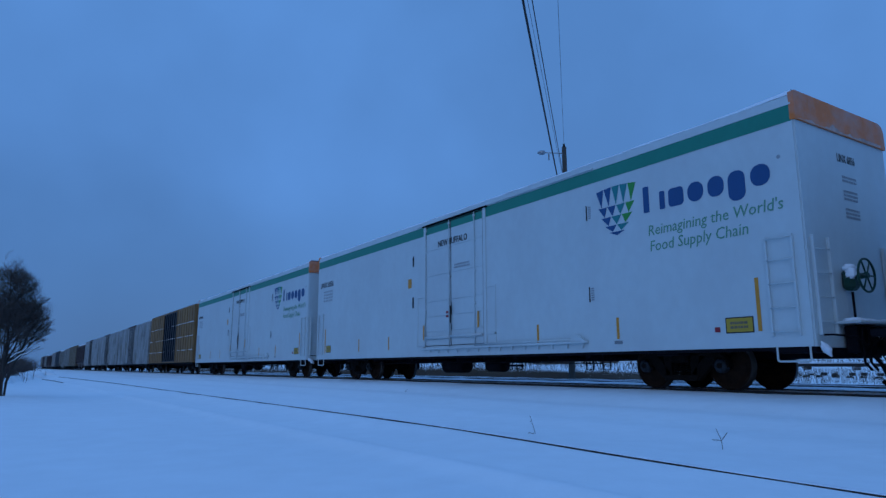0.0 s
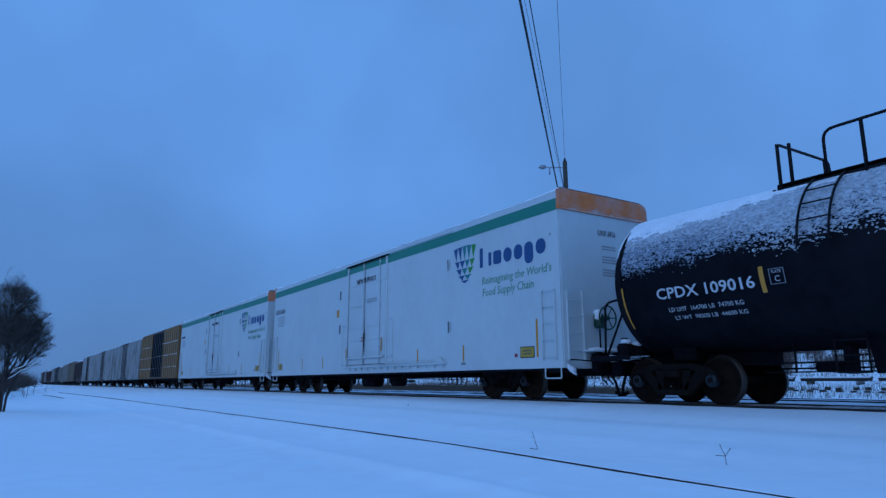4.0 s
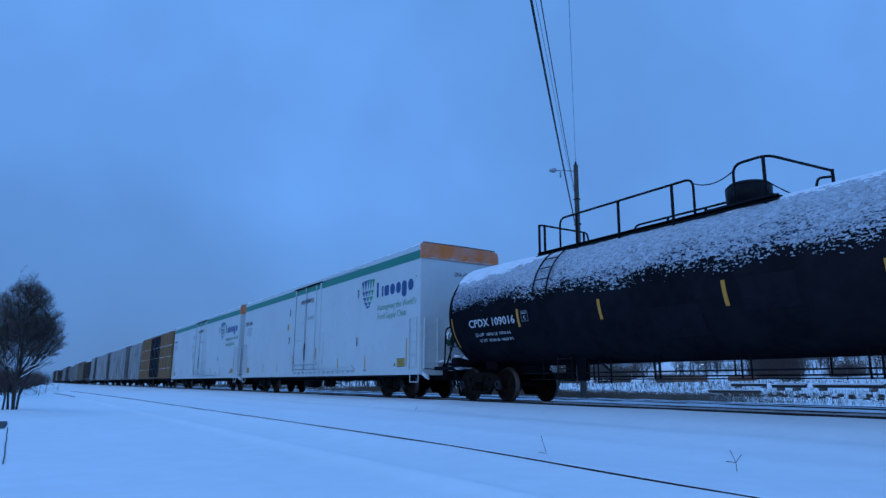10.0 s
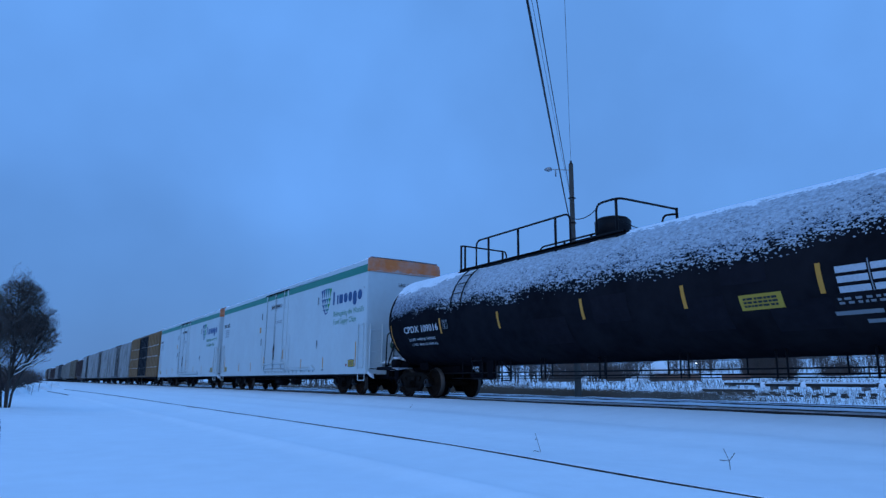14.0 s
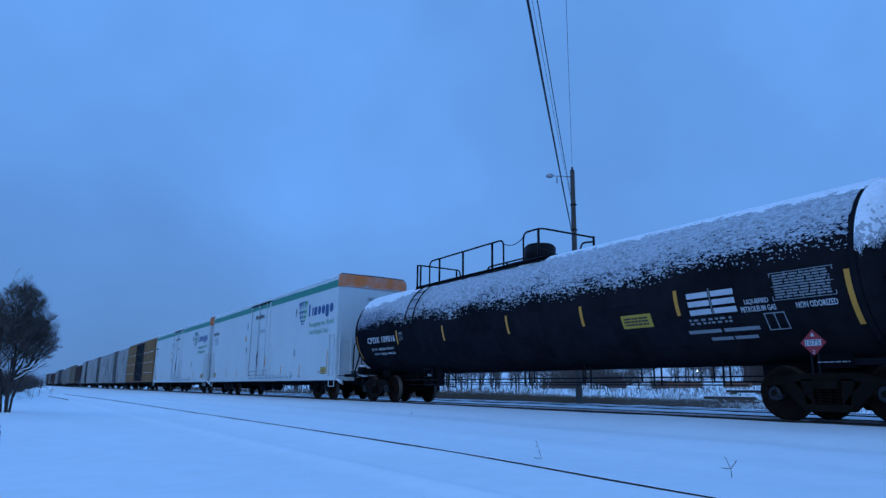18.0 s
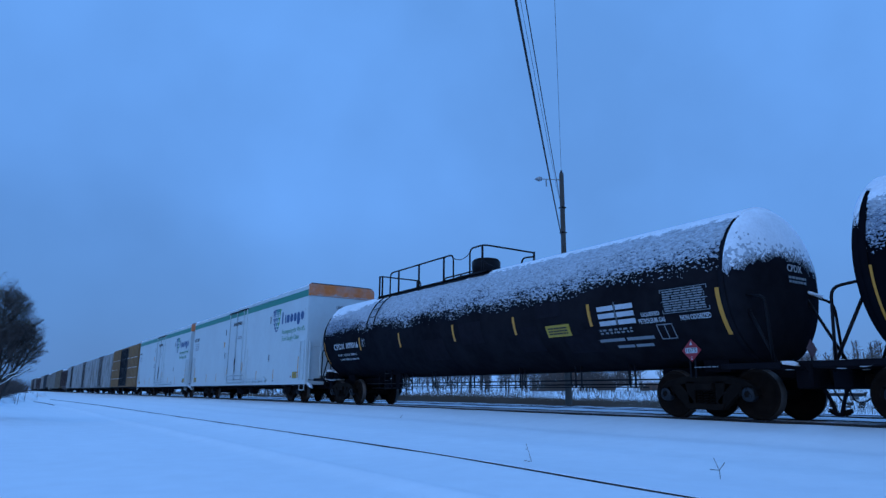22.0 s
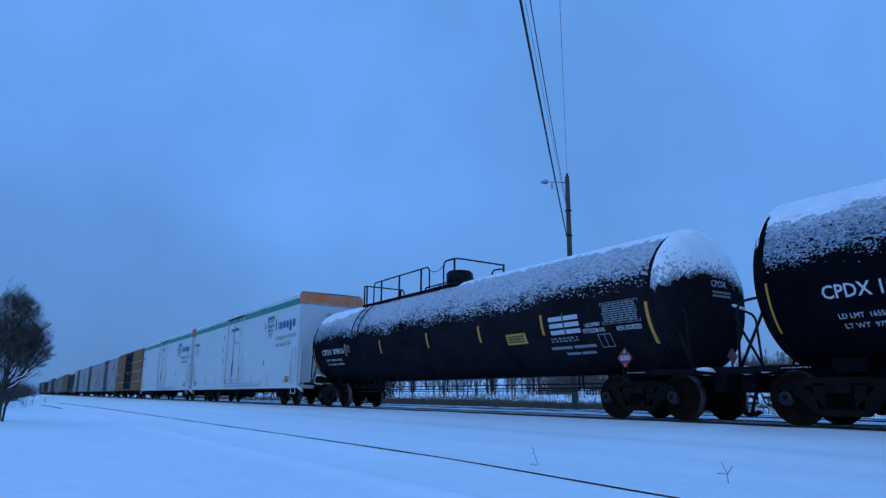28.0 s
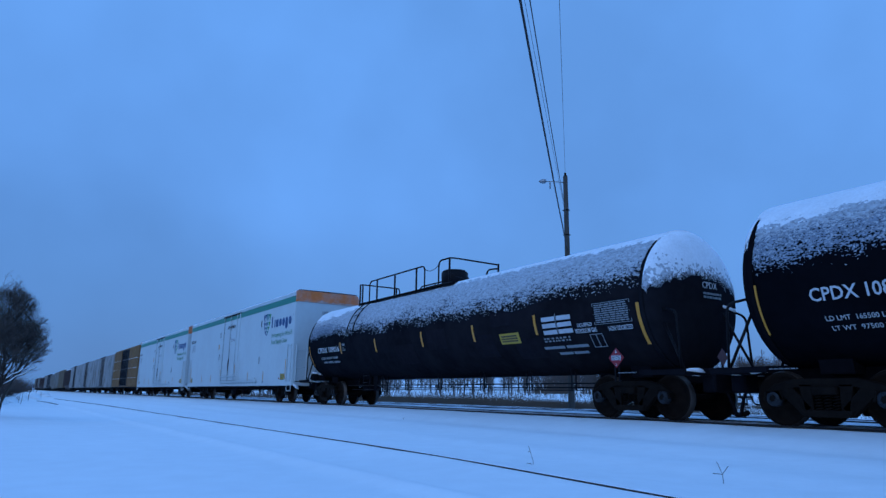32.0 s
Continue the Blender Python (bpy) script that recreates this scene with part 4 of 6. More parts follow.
def patch(w, h, n=6):
    """A flat rectangle in strips, so that it can be wrapped."""
    bm = B()
    rows = [[bm.verts.new((x, -h / 2 + h * i / n, 0)) for x in (-w / 2, w / 2)] for i in range(n + 1)]
    for a, b in zip(rows, rows[1:]):
        bm.faces.new((a[0], a[1], b[1], b[0]))
    return bm


def tank_shell(paint):
    """A cylinder with shallow dished heads and a jacket band at each seam."""
    bm = B()
    head = [(TANK_H + HEAD * math.cos(math.radians(a)), max(0.02, TANK_R * math.sin(math.radians(a)))) for a in range(0, 91, 5)]
    lathe(bm, head, 72)
    lathe(bm, [(-x, r) for x, r in head], 72)
    lathe(bm, [(-TANK_H, TANK_R), (TANK_H, TANK_R)], 72)
    for s in (-1, 1):
        lathe(bm, [(s * (TANK_H - 0.11), TANK_R + 0.014), (s * (TANK_H + 0.004), TANK_R + 0.014)], 72)
    bmesh.ops.rotate(bm, verts=bm.verts, cent=(0, 0, 0), matrix=Matrix.Rotation(math.pi / 2, 3, "Z"))
    bmesh.ops.translate(bm, verts=bm.verts, vec=(0, 0, TANK_Z))
    return mesh_of(bm, paint)


def snow_shell():
    """Snow on the upper half of the tank: a smooth cap on the crest, a mottled thin layer below it, and ragged flecks at its lower edge."""
    ny, na = 1800, 280
    y0, y1 = -TANK_H - 0.02, TANK_H + 0.02
    a0, a1 = math.radians(180), math.radians(66)
    keep, frost, cap = np.zeros((ny, na), bool), np.zeros((ny, na), bool), np.zeros((ny + 1, na + 1))

    def corner(j, i):
        """A grid corner, shifted a little so that the flecks have no square outlines."""
        k = Vector((j * 0.73, i * 0.71, 0.5))
        return y0 + (y1 - y0) * (j + 0.9 * noise.noise(k)) / ny, a0 + (a1 - a0) * (i + 0.9 * noise.noise(k + Vector((31.7, 5.1, 2.3)))) / na

    def rise(a):
        return math.degrees(math.pi - a) / 90 if a > math.pi / 2 else 1.0

    def crest(y, h, a):
        """How far a point lies inside the smooth cap: 0 at its border, 1 well within."""
        border = np.interp(y, (-9.1, -6, 2, 5.2, 6.8, 9.1), (0.55, 0.58, 0.61, 0.55, 0.40, 0.35))
        border += 0.07 * noise.noise(Vector((y * 0.9, 0, 3))) + 0.05 * noise.noise(Vector((y * 3.1, a * 5, 8)))
        return (h - border) / 0.14

    for j in range(ny):
        y = y0 + (y1 - y0) * (j + 0.5) / ny
        back = min(1, max(0, (-3.0 - y) / 3))
        edge = 0.075 * noise.noise(Vector((y * 0.55, 0, 4))) + 0.03 * noise.noise(Vector((y * 2.3, 0, 1))) - 0.05 * back
        fade = min(1, max(0, (y - 5.6) / 1.6))
        for i in range(na):
            a = a0 + (a1 - a0) * (i + 0.5) / na
            h = rise(a) + edge
            n = 0.34 * noise.noise(Vector((y * 8.5 + a * 6, a * 34, 0.3))) + 0.40 * noise.noise(Vector((y * 19 - a * 7, a * 60, 9.1))) + 0.22 * noise.noise(Vector((y * 1.1, a * 5, 2.2))) + (0.33 + 0.23 * fade) * noise.noise(Vector((y * 34, a * 105, 4.4)))
            least = np.interp(h, (-0.05, 0.0, 0.05, 0.10, 0.17, 0.26, 0.38, 0.55, 0.75), (0.70, 0.42, 0.26, 0.14, 0.0, -0.13, -0.26, -0.45, -0.82))
            least += fade * np.interp(h, (0.1, 0.22, 0.34, 0.46), (0.30, 0.32, 0.20, -0.25))
            clear = abs(y) < TANK_H - 0.08 or h > 0.55
            keep[j, i] = n > least and clear
            frost[j, i] = not keep[j, i] and n > least - 0.16 - 0.30 * fade + 0.5 * max(0, 1 - h / 0.16) and clear
    for j in range(ny + 1):
        y = y0 + (y1 - y0) * j / ny
        for i in range(na + 1):
            a = a0 + (a1 - a0) * i / na
            cap[j, i] = min(1, max(0, crest(y, rise(a), a)))
    full = np.zeros((ny + 1, na + 1), int)
    for dj in (0, 1):
        for di in (0, 1):
            full[dj:ny + dj, di:na + di] += keep
    verts, index, faces, capped = [], -np.ones((ny + 1, na + 1), int), [], []
    for j in range(ny + 1):
        for i in range(na + 1):
            if full[j, i]:
                y, a = corner(j, i)
                lump = 0.016 * noise.noise(Vector((y * 7, a * 20, 5))) + 0.012 * noise.noise(Vector((y * 15, a * 42, 6)))
                c = cap[j, i]
                r = TANK_R + (0.004 if full[j, i] < 4 else 0.012 + 0.010 * math.sin(a) + lump * (1 - 0.8 * c) + 0.030 * c * (3 - 2 * c) * c)
                index[j, i] = len(verts)
                verts.append((r * math.cos(a), y, TANK_Z + r * math.sin(a)))
    for j, i in zip(*np.nonzero(keep)):
        faces.append((int(index[j, i]), int(index[j, i + 1]), int(index[j + 1, i + 1]), int(index[j + 1, i])))
        y, a = y0 + (y1 - y0) * j / ny, a0 + (a1 - a0) * i / na
        capped.append(1 if cap[j, i] + 0.45 * noise.noise(Vector((y * 5, a * 18, 8))) + 0.25 * noise.noise(Vector((y * 20, a * 70, 1))) > 0.45 else 0)
    under = {}
    for j, i in zip(*np.nonzero(frost)):
        q = []
        for dj, di in ((0, 0), (0, 1), (1, 1), (1, 0)):
            k = (int(j) + dj, int(i) + di)
            if k not in under:
                y, a = corner(*k)
                under[k] = len(verts)
                verts.append(((TANK_R + 0.003) * math.cos(a), y, TANK_Z + (TANK_R + 0.003) * math.sin(a)))
            q.append(under[k])
        faces.append(tuple(q))
    me = bpy.data.meshes.new("snow_cover")
    me.from_pydata(verts, [], faces)
    for m in (M_THIN_SNOW, M_SNOW_CAP, M_FROST):
        me.materials.append(m)
    me.polygons.foreach_set("material_index", capped + [2] * (len(faces) - len(capped)))
    me.polygons.foreach_set("use_smooth", [True] * len(faces))
    return me


def snow_head(way):
    """Smooth snow plastered on the upper part of a tank head."""
    nb, na = 110, 260
    verts, index, faces = [], {}, []
    for j in range(nb + 1):
        b = math.radians(3 + 87 * j / nb)
        for i in range(na + 1):
            a = math.radians(-10 + 200 * i / na)
            off = 0.02
            rr, yy = (TANK_R + off) * math.sin(b), TANK_H + (HEAD + off) * math.cos(b)
            z = rr * math.sin(a)
            u = rr * math.cos(a) / TANK_R
            low = (0.02 if way < 0 else 0.42) + 0.42 * (1 - u * u) + 0.14 * noise.noise(Vector((u * 3, j * 0.1, way))) + 0.05 * noise.noise(Vector((u * 13, j * 0.25, way)))
            if z > low:
                t = min(1, (z - low) / 0.2)
                k = 1 - 0.016 * (1 - t)
                index[j, i] = len(verts)
                verts.append((rr * k * math.cos(a), way * (yy - 0.02 * (1 - t)), TANK_Z + rr * k * math.sin(a)))
    for j in range(nb):
        for i in range(na):
            q = [(j, i), (j, i + 1), (j + 1, i + 1), (j + 1, i)]
            if all(k in index for k in q):
                vx, _, vz = verts[index[q[0]]]
                h = vz - TANK_Z - (0.02 if way < 0 else 0.42) - 0.42 * (1 - (vx / TANK_R) ** 2)
                if h > 0.32 or 0.5 * noise.noise(Vector((i * 0.7, j * 0.6, way))) + 0.5 * noise.noise(Vector((i * 1.3, j * 1.3, 3 + way))) > 0.28 - 2.2 * max(0, h + 0.04):
                    faces.append([index[k] for k in q])
    me = bpy.data.meshes.new("head_snow")
    me.from_pydata(verts, [], faces)
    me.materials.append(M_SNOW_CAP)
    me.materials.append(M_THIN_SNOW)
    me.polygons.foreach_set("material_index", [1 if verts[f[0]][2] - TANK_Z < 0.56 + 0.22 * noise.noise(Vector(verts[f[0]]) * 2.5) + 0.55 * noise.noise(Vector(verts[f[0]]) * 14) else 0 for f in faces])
    me.polygons.foreach_set("use_smooth", [True] * len(faces))
    return me


TANK_MESH = {"shell": tank_shell(M_BLACK), "deep_shell": tank_shell(M_BLACK_DEEP), "snow": snow_shell(), "head+": snow_head(1), "head-": snow_head(-1)}


def tank_car(y0, number, limit, weight, size):
    """A long black pressure tank car; y0 is its middle."""
    car = thing("tank_car", pose(TRACK, y0, 0), "long black pressure tank car with clumped snow on its upper half", "tank car", "black tank cars")
    CARS.append((car, y0))
    part("tank_shell", TANK_MESH["shell" if y0 > -20 else "deep_shell"], None, car, "black steel tank")
    part("snow_cover", TANK_MESH["snow"], None, car, "clumpy wind-blown snow clinging to the tank")
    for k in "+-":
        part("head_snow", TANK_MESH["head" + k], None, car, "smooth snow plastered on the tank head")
    o = 10.85
    # top walkway
    top = TANK_Z + TANK_R - 0.12
    bm = B()
    box(bm, -0.82, -0.30, -11.92 + o, -5.08 + o, top - 0.02, top + 0.03)
    box(bm, -0.82, -0.78, -11.92 + o, -5.08 + o, top - 0.07, top + 0.05)
    for i in range(8):
        y = -5.0 + o - i * 0.95
        box(bm, -0.80, -0.35, y - 0.03, y + 0.03, top - 0.20, top - 0.02)
    part("walkway", bm, M_RAILING, car, "narrow black grated walkway on top of the tank")
    bm = B()
    box(bm, -0.9, 0.9, -11.9 + o, -10.4 + o, top + 0.0, top + 0.04)
    part("platform", bm, M_RAILING, car)
    bm = B()
    rod(bm, (-0.1, -10.89 + o, top + 0.06), (-0.1, -10.89 + o, top + 0.16), 0.34, 28, 0.44)
    rod(bm, (-0.1, -10.89 + o, top + 0.16), (-0.1, -10.89 + o, top + 0.52), 0.44, 28, 0.45)
    rod(bm, (-0.1, -10.89 + o, top + 0.52), (-0.1, -10.89 + o, top + 0.60), 0.45, 28, 0.37)
    part("dome_housing", bm, M_RAILING, car, "round black valve housing on top of the tank")
    r = 0.027

    def rail(name, pts, posts=(), rad=0.2, rr=r, label="black tubular railing"):
        bm = B()
        tube(bm, rounded(pts, rad), rr, 8)
        for p in posts:
            rod(bm, (p[0], p[1], p[2]), (p[0], p[1], p[3]), rr * 1.25, 8)
        part(name, bm, M_RAILING, car, label)

    a, b = top + 0.02, top + 0.82
    x = -0.80
    rail("railing", [(x, -5.97 + o, a), (x, -5.97 + o, b), (x, -10.1 + o, b), (x, -10.1 + o, a)], [(x, -6.6 + o, a - 0.12, b), (x, -8.0 + o, a - 0.12, b), (x, -9.55 + o, a - 0.12, b)])
    rail("end_railing", [(x, -5.14 + o, a), (x, -5.14 + o, b), (0.98, -5.14 + o, b), (1.18, -5.14 + o, a - 0.3)], [(x, -5.14 + o, a - 0.12, b), (x, -5.36 + o, a, b - 0.05), (0.85, -5.14 + o, top - 0.2, b)], 0.1)
    rail("far_railing", [(0.95, -6.9 + o, top - 0.25), (0.95, -6.9 + o, b - 0.15), (0.95, -10.2 + o, b - 0.15), (0.95, -10.2 + o, top - 0.25)], [(0.95, -8.0 + o, top - 0.3, b - 0.15), (0.95, -9.1 + o, top - 0.3, b - 0.15)])
    rail("dome_railing", [(x - 0.06, -11.08 + o, a), (x - 0.06, -11.08 + o, b), (x - 0.06, -11.8 + o, b), (0.82, -12.12 + o, b - 0.10)], [(x - 0.06, -11.72 + o, a, b), (0.80, -12.12 + o, top - 0.1, b - 0.07)])
    rail("stub_railing", [(0.80, -12.12 + o, b - 0.22), (0.45, -12.0 + o, b - 0.28), (0.36, -11.95 + o, top)], (), 0.12)
    bm = B()
    for p, q in (((x, -10.1 + o, b - 0.12), (x - 0.06, -11.08 + o, b - 0.12)), ((x - 0.06, -11.75 + o, a + 0.3), (0.8, -12.1 + o, a + 0.1))):
        p, q = Vector(p), Vector(q)
        tube(bm, [p.lerp(q, t / 8) - Vector((0, 0, 0.5 * (t / 8) * (1 - t / 8))) for t in range(9)], 0.012, 5)
    part("safety_chain", bm, M_RAILING, car, "sagging safety chain")
    # curved side ladder
    bm = B()
    angles = [math.radians(a) for a in range(176, 118, -4)]
    for y in (-5.75 + o, -6.27 + o):
        tube(bm, [((TANK_R + 0.09) * math.cos(a), y, TANK_Z + (TANK_R + 0.09) * math.sin(a)) for a in angles], 0.022, 6)
    lad = part("side_ladder", bm, M_RAILING, car, "black ladder curved over the tank flank")
    for a in angles[1::3]:
        bm = B()
        rod(bm, ((TANK_R + 0.09) * math.cos(a), -5.75 + o, TANK_Z + (TANK_R + 0.09) * math.sin(a)), ((TANK_R + 0.09) * math.cos(a), -6.27 + o, TANK_Z + (TANK_R + 0.09) * math.sin(a)), 0.014, 6)
        part("rung", bm, M_RAILING, lad)
    bm = B()
    tube(bm, [(-0.80, -5.75 + o, 1.25), (-0.80, -5.75 + o, 0.62), (-0.80, -6.27 + o, 0.62), (-0.80, -6.27 + o, 1.25)], 0.022, 6)
    lad = part("lower_ladder", bm, M_RAILING, car, "black steps hanging below the tank")
    for z in (0.90, 1.15):
        bm = B()
        rod(bm, (-0.80, -5.75 + o, z), (-0.80, -6.27 + o, z), 0.016, 6)
        part("rung", bm, M_RAILING, lad)
    bm = B()
    for p, q in (((3.88, 1.15), (3.88, 0.54)), ((3.47, 1.15), (3.47, 0.54)), ((3.88, 0.58), (3.47, 0.58)), ((3.88, 1.1), (3.47, 0.82)), ((3.88, 0.8), (3.47, 0.8))):
        rod(bm, (-0.62, *p), (-0.62, *q), 0.022, 6)
    part("hanger_frame", bm, M_RAILING, car, "thin black braced hanger frame below the tank")
    # markings
    for y, z, h in ((-1.85, 1.98, 0.92), (-5.02, 2.21, 0.46), (-7.94, 2.17, 0.46), (-11.12, 2.18, 0.48), (-13.9, 2.17, 0.46), (-16.54, 2.2, 0.50), (-19.80, 1.97, 0.92)):
        part("reflector_strip", wrap(patch(0.085 if h < 0.6 else 0.10, h), y + o, z), M_YELLOW, car, "amber reflective strip")
    (la, wa, za), (lb, wb, zb), (lc, wc, zc) = size
    for bm in words(lettering(number, wa, 0.225, bold=0.014), 0.113):
        part("car_number", wrap(bm, la - wa / 2 + o, za), M_LETTER, car, "white stencilled car number")
    for bm in words(lettering(limit, wb, 0.088), 0.044):
        part("load_limit", wrap(bm, lb - wb / 2 + o, zb), M_LETTER, car, "small white stencilled weights")
    for bm in words(lettering(weight, wc, 0.088), 0.044):
        part("light_weight", wrap(bm, lc - wc / 2 + o, zc), M_LETTER, car, "small white stencilled weights")
    bm = B()
    w = 0.27
    for p in ((-w / 2, w / 2, w / 2 - 0.012, w / 2), (-w / 2, w / 2, -w / 2, -w / 2 + 0.012), (-w / 2, -w / 2 + 0.014, -w / 2 + 0.012, w / 2 - 0.012), (w / 2 - 0.014, w / 2, -w / 2 + 0.012, w / 2 - 0.012)):
        quad(bm, *p)
    pl = part("plate_box", wrap(bm, -5.29 + o, 2.24), M_PANEL, car, "white outlined box")
    part("plate_letter", wrap(lettering("C", 0.09, 0.10), -5.29 + o, 2.20), M_LETTER, pl)
    part("plate_word", wrap(lettering("PLATE", 0.17, 0.05), -5.29 + o, 2.32), M_LETTER, pl)
    # repainted patches
    for y, z, w, h in ((-9.9, 1.75, 1.2, 0.72), (-11.95, 2.12, 1.05, 0.62), (-14.3, 1.8, 0.9, 0.7), (-16.1, 1.65, 1.1, 0.6), (-15.2, 2.45, 0.9, 0.35)):
        part("paint_patch", wrap(patch(w, h), y + o, z, 0.003), M_STENCIL, car, "dull repainted patch")
    lab = part("warning_label", wrap(patch(0.80, 0.29), -15.45 + o, 1.94), M_LABEL, car, "yellow warning label")
    part("writing", wrap(bars(3, 0.66, 0.2, 8), -15.45 + o, 1.94, 0.011, 0.002), M_INK, lab)
    # white data panel in six cells
    for i in range(3):
        for j in range(2):
            part("data_cell", wrap(patch(0.47, 0.105), -17.03 + o - j * 0.53, 2.30 - i * 0.155), M_LETTER, car, "white data panel")
    part("data_frame", wrap(patch(0.02, 0.5), -17.295 + o, 2.17), M_PANEL, car)
    part("writing", wrap(bars(2, 0.95, 0.14, 21, 0.6), -17.2 + o, 1.82), M_PANEL, car)
    for z, y, w in ((1.64, -17.35, 1.55), (1.50, -17.5, 1.0)):
        part("grey_strip", wrap(patch(w * 0.46, 0.075), y + o + w * 0.25, z), M_PANEL, car)
        part("grey_strip", wrap(patch(w * 0.46, 0.075), y + o - w * 0.25, z), M_PANEL, car)
    part("product_lettering", wrap(lettering("LIQUEFIED", 0.46, 0.10, bold=0.02), -18.20 + o, 2.075), M_LETTER, car, "white product lettering")
    part("product_lettering", wrap(lettering("PETROLEUM GAS", 0.66, 0.105, bold=0.02), -18.20 + o, 1.955), M_LETTER, car, "white product lettering")
    part("product_lettering", wrap(lettering("NON ODORIZED", 0.68, 0.11, bold=0.02), -19.22 + o, 1.945), M_LETTER, car, "white product lettering")
    bm = B()
    for k in range(5):
        quad(bm, -0.54 + k * 0.265, -0.525 + k * 0.265, -0.24, 0.24)
    for k in range(3):
        quad(bm, -0.525, 0.525, -0.24 + k * 0.232, -0.228 + k * 0.232)
    tab = part("test_table", wrap(bm, -19.05 + o, 2.28), M_PANEL, car, "grey stencilled test table")
    part("writing", wrap(bars(9, 0.96, 0.42, 31, 0.85), -19.05 + o, 2.28), M_PANEL, tab)
    bm = B()
    for p in ((-0.19, 0.19, 0.15, 0.17), (-0.19, 0.19, -0.17, -0.15), (-0.19, -0.17, -0.15, 0.15), (0.17, 0.19, -0.15, 0.15), (-0.01, 0.01, -0.15, 0.15)):
        quad(bm, *p)
    part("card_frame", wrap(bm, -18.45 + o, 1.72), M_PANEL, car, "grey outlined card")
    # hazard placard on a short holder
    bm = B()
    f = bm.faces.new([bm.verts.new((px, py, 0)) for px, py in ((0, -0.21), (0.21, 0), (0, 0.21), (-0.21, 0))])
    sx = -1.50
    plc = part("placard", on_side(bm, sx, -19.15 + o, 1.30, 0.012), M_RED, car, "red diamond hazard placard with a white number panel")
    bm = B()
    quad(bm, -0.13, 0.13, -0.05, 0.05)
    part("placard_panel", on_side(bm, sx - 0.014, -19.15 + o, 1.30, 0.002), M_LETTER, plc)
    part("placard_number", on_side(lettering("1075", 0.22, 0.08), sx - 0.018, -19.15 + o, 1.30, 0.002), M_INK, plc)
    bm = B()
    bm.faces.new([bm.verts.new((px, py, 0)) for px, py in ((-0.03, 0.10), (0.03, 0.10), (0.012, 0.135), (0.0, 0.165), (-0.022, 0.13))])
    part("placard_flame", on_side(bm, sx - 0.014, -19.15 + o, 1.30, 0.002), M_LETTER, plc)
    part("placard_class", on_side(lettering("2", 0.035, 0.06), sx - 0.014, -19.15 + o, 1.155, 0.002), M_LETTER, plc)
    bm = B()
    box(bm, sx, sx + 0.02, -19.22 + o, -19.19 + o, 0.80, 1.2)
    box(bm, sx, sx + 0.02, -19.11 + o, -19.08 + o, 0.80, 1.2)
    box(bm, sx + 0.012, sx + 0.022, -19.25 + o, -19.05 + o, 1.2, 1.4)
    part("placard_post", bm, M_RAILING, car)
    # ends: stub sill, body bolster, end platform, hand rails, couplers
    for way in (-1, 1):
        bm = B()
        box(bm, -0.25, 0.25, way * 6.6, way * 10.05, 0.78, 1.10, 0.02)
        prism_y(bm, [(-0.6, 0.92), (0.6, 0.92), (0.65, 1.2), (0.3, 1.08), (-0.3, 1.08), (-0.65, 1.2)], way * 8.2 - 0.28, way * 8.2 + 0.28)
        part("stub_sill", bm, M_UNDER, car, "black welded stub sill and saddle")
        bm = B()
        box(bm, -1.5, 1.5, way * 9.55, way * 10.0, 0.92, 0.97, 0.01)
        box(bm, -1.52, -1.46, way * 8.9, way * 10.0, 0.93, 1.03, 0.008)
        box(bm, 1.46, 1.52, way * 8.9, way * 10.0, 0.93, 1.03, 0.008)
        part("end_platform", bm, M_UNDER, car, "black end platform")
        for x in (-1.28, 1.28):
            rail("end_handrail", [(x, way * 9.76, 0.95), (x, way * 9.70, 2.20), (x * 0.94, way * 9.28, 2.26)] if x < 0 else [(1.05, way * 9.78, 0.95), (1.0, way * 9.74, 2.24), (0.62, way * 9.42, 2.42)], (), 0.16, 0.026, "black end handrail bent towards the tank")
            rail("brace", [(x * 0.95, way * 9.80, 0.98), (x * 0.9, way * 9.30, 2.0)] if x < 0 else [(0.80, way * 10.02, 0.98), (0.62, way * 9.42, 2.34)], (), 0.1, 0.028)
        bm = B()
        tube(bm, [(0.60, way * 9.40, 2.47), (0.70, way * 9.48, 2.43), (0.84, way * 9.62, 2.35)], 0.04, 8)
        part("rail_snow", bm, M_SNOW_CAP, car, "wedge of snow on the handrail bracket")
        bm = B()
        box(bm, -0.75, 0.75, min(way * 9.8, way * 10.1), max(way * 9.8, way * 10.1), 0.60, 1.06, 0.03)
        part("end_sill", bm, M_UNDER, car)
        coupler(car, way * 9.93, way)
        for k in range(5):
            bm = B()
            rnd = random.Random(k + way)
            cx, cy, s = rnd.uniform(-1.2, 0.2), way * rnd.uniform(9.5, 9.9), rnd.uniform(0.08, 0.18)
            made = bmesh.ops.create_icosphere(bm, subdivisions=2, radius=s)["verts"]
            for v in made:
                v.co *= 1 + 0.35 * noise.noise(v.co * 9 + Vector((k * 3.0, 0, 0)))
            bmesh.ops.transform(bm, matrix=Matrix.LocRotScale((cx, cy, 0.99), None, (1.5, 1.0, 0.5)), verts=made)
            part("clinging_snow", bm, M_SNOW_CAP, car, "snow caught on the end platform", smooth=True)
        part("data_strip", on_side(bars(1, 0.5, 0.032, 5), -1.522, way * 8.6, 0.985, 0.002), M_PANEL, car)
        truck(car, way * 8.2)
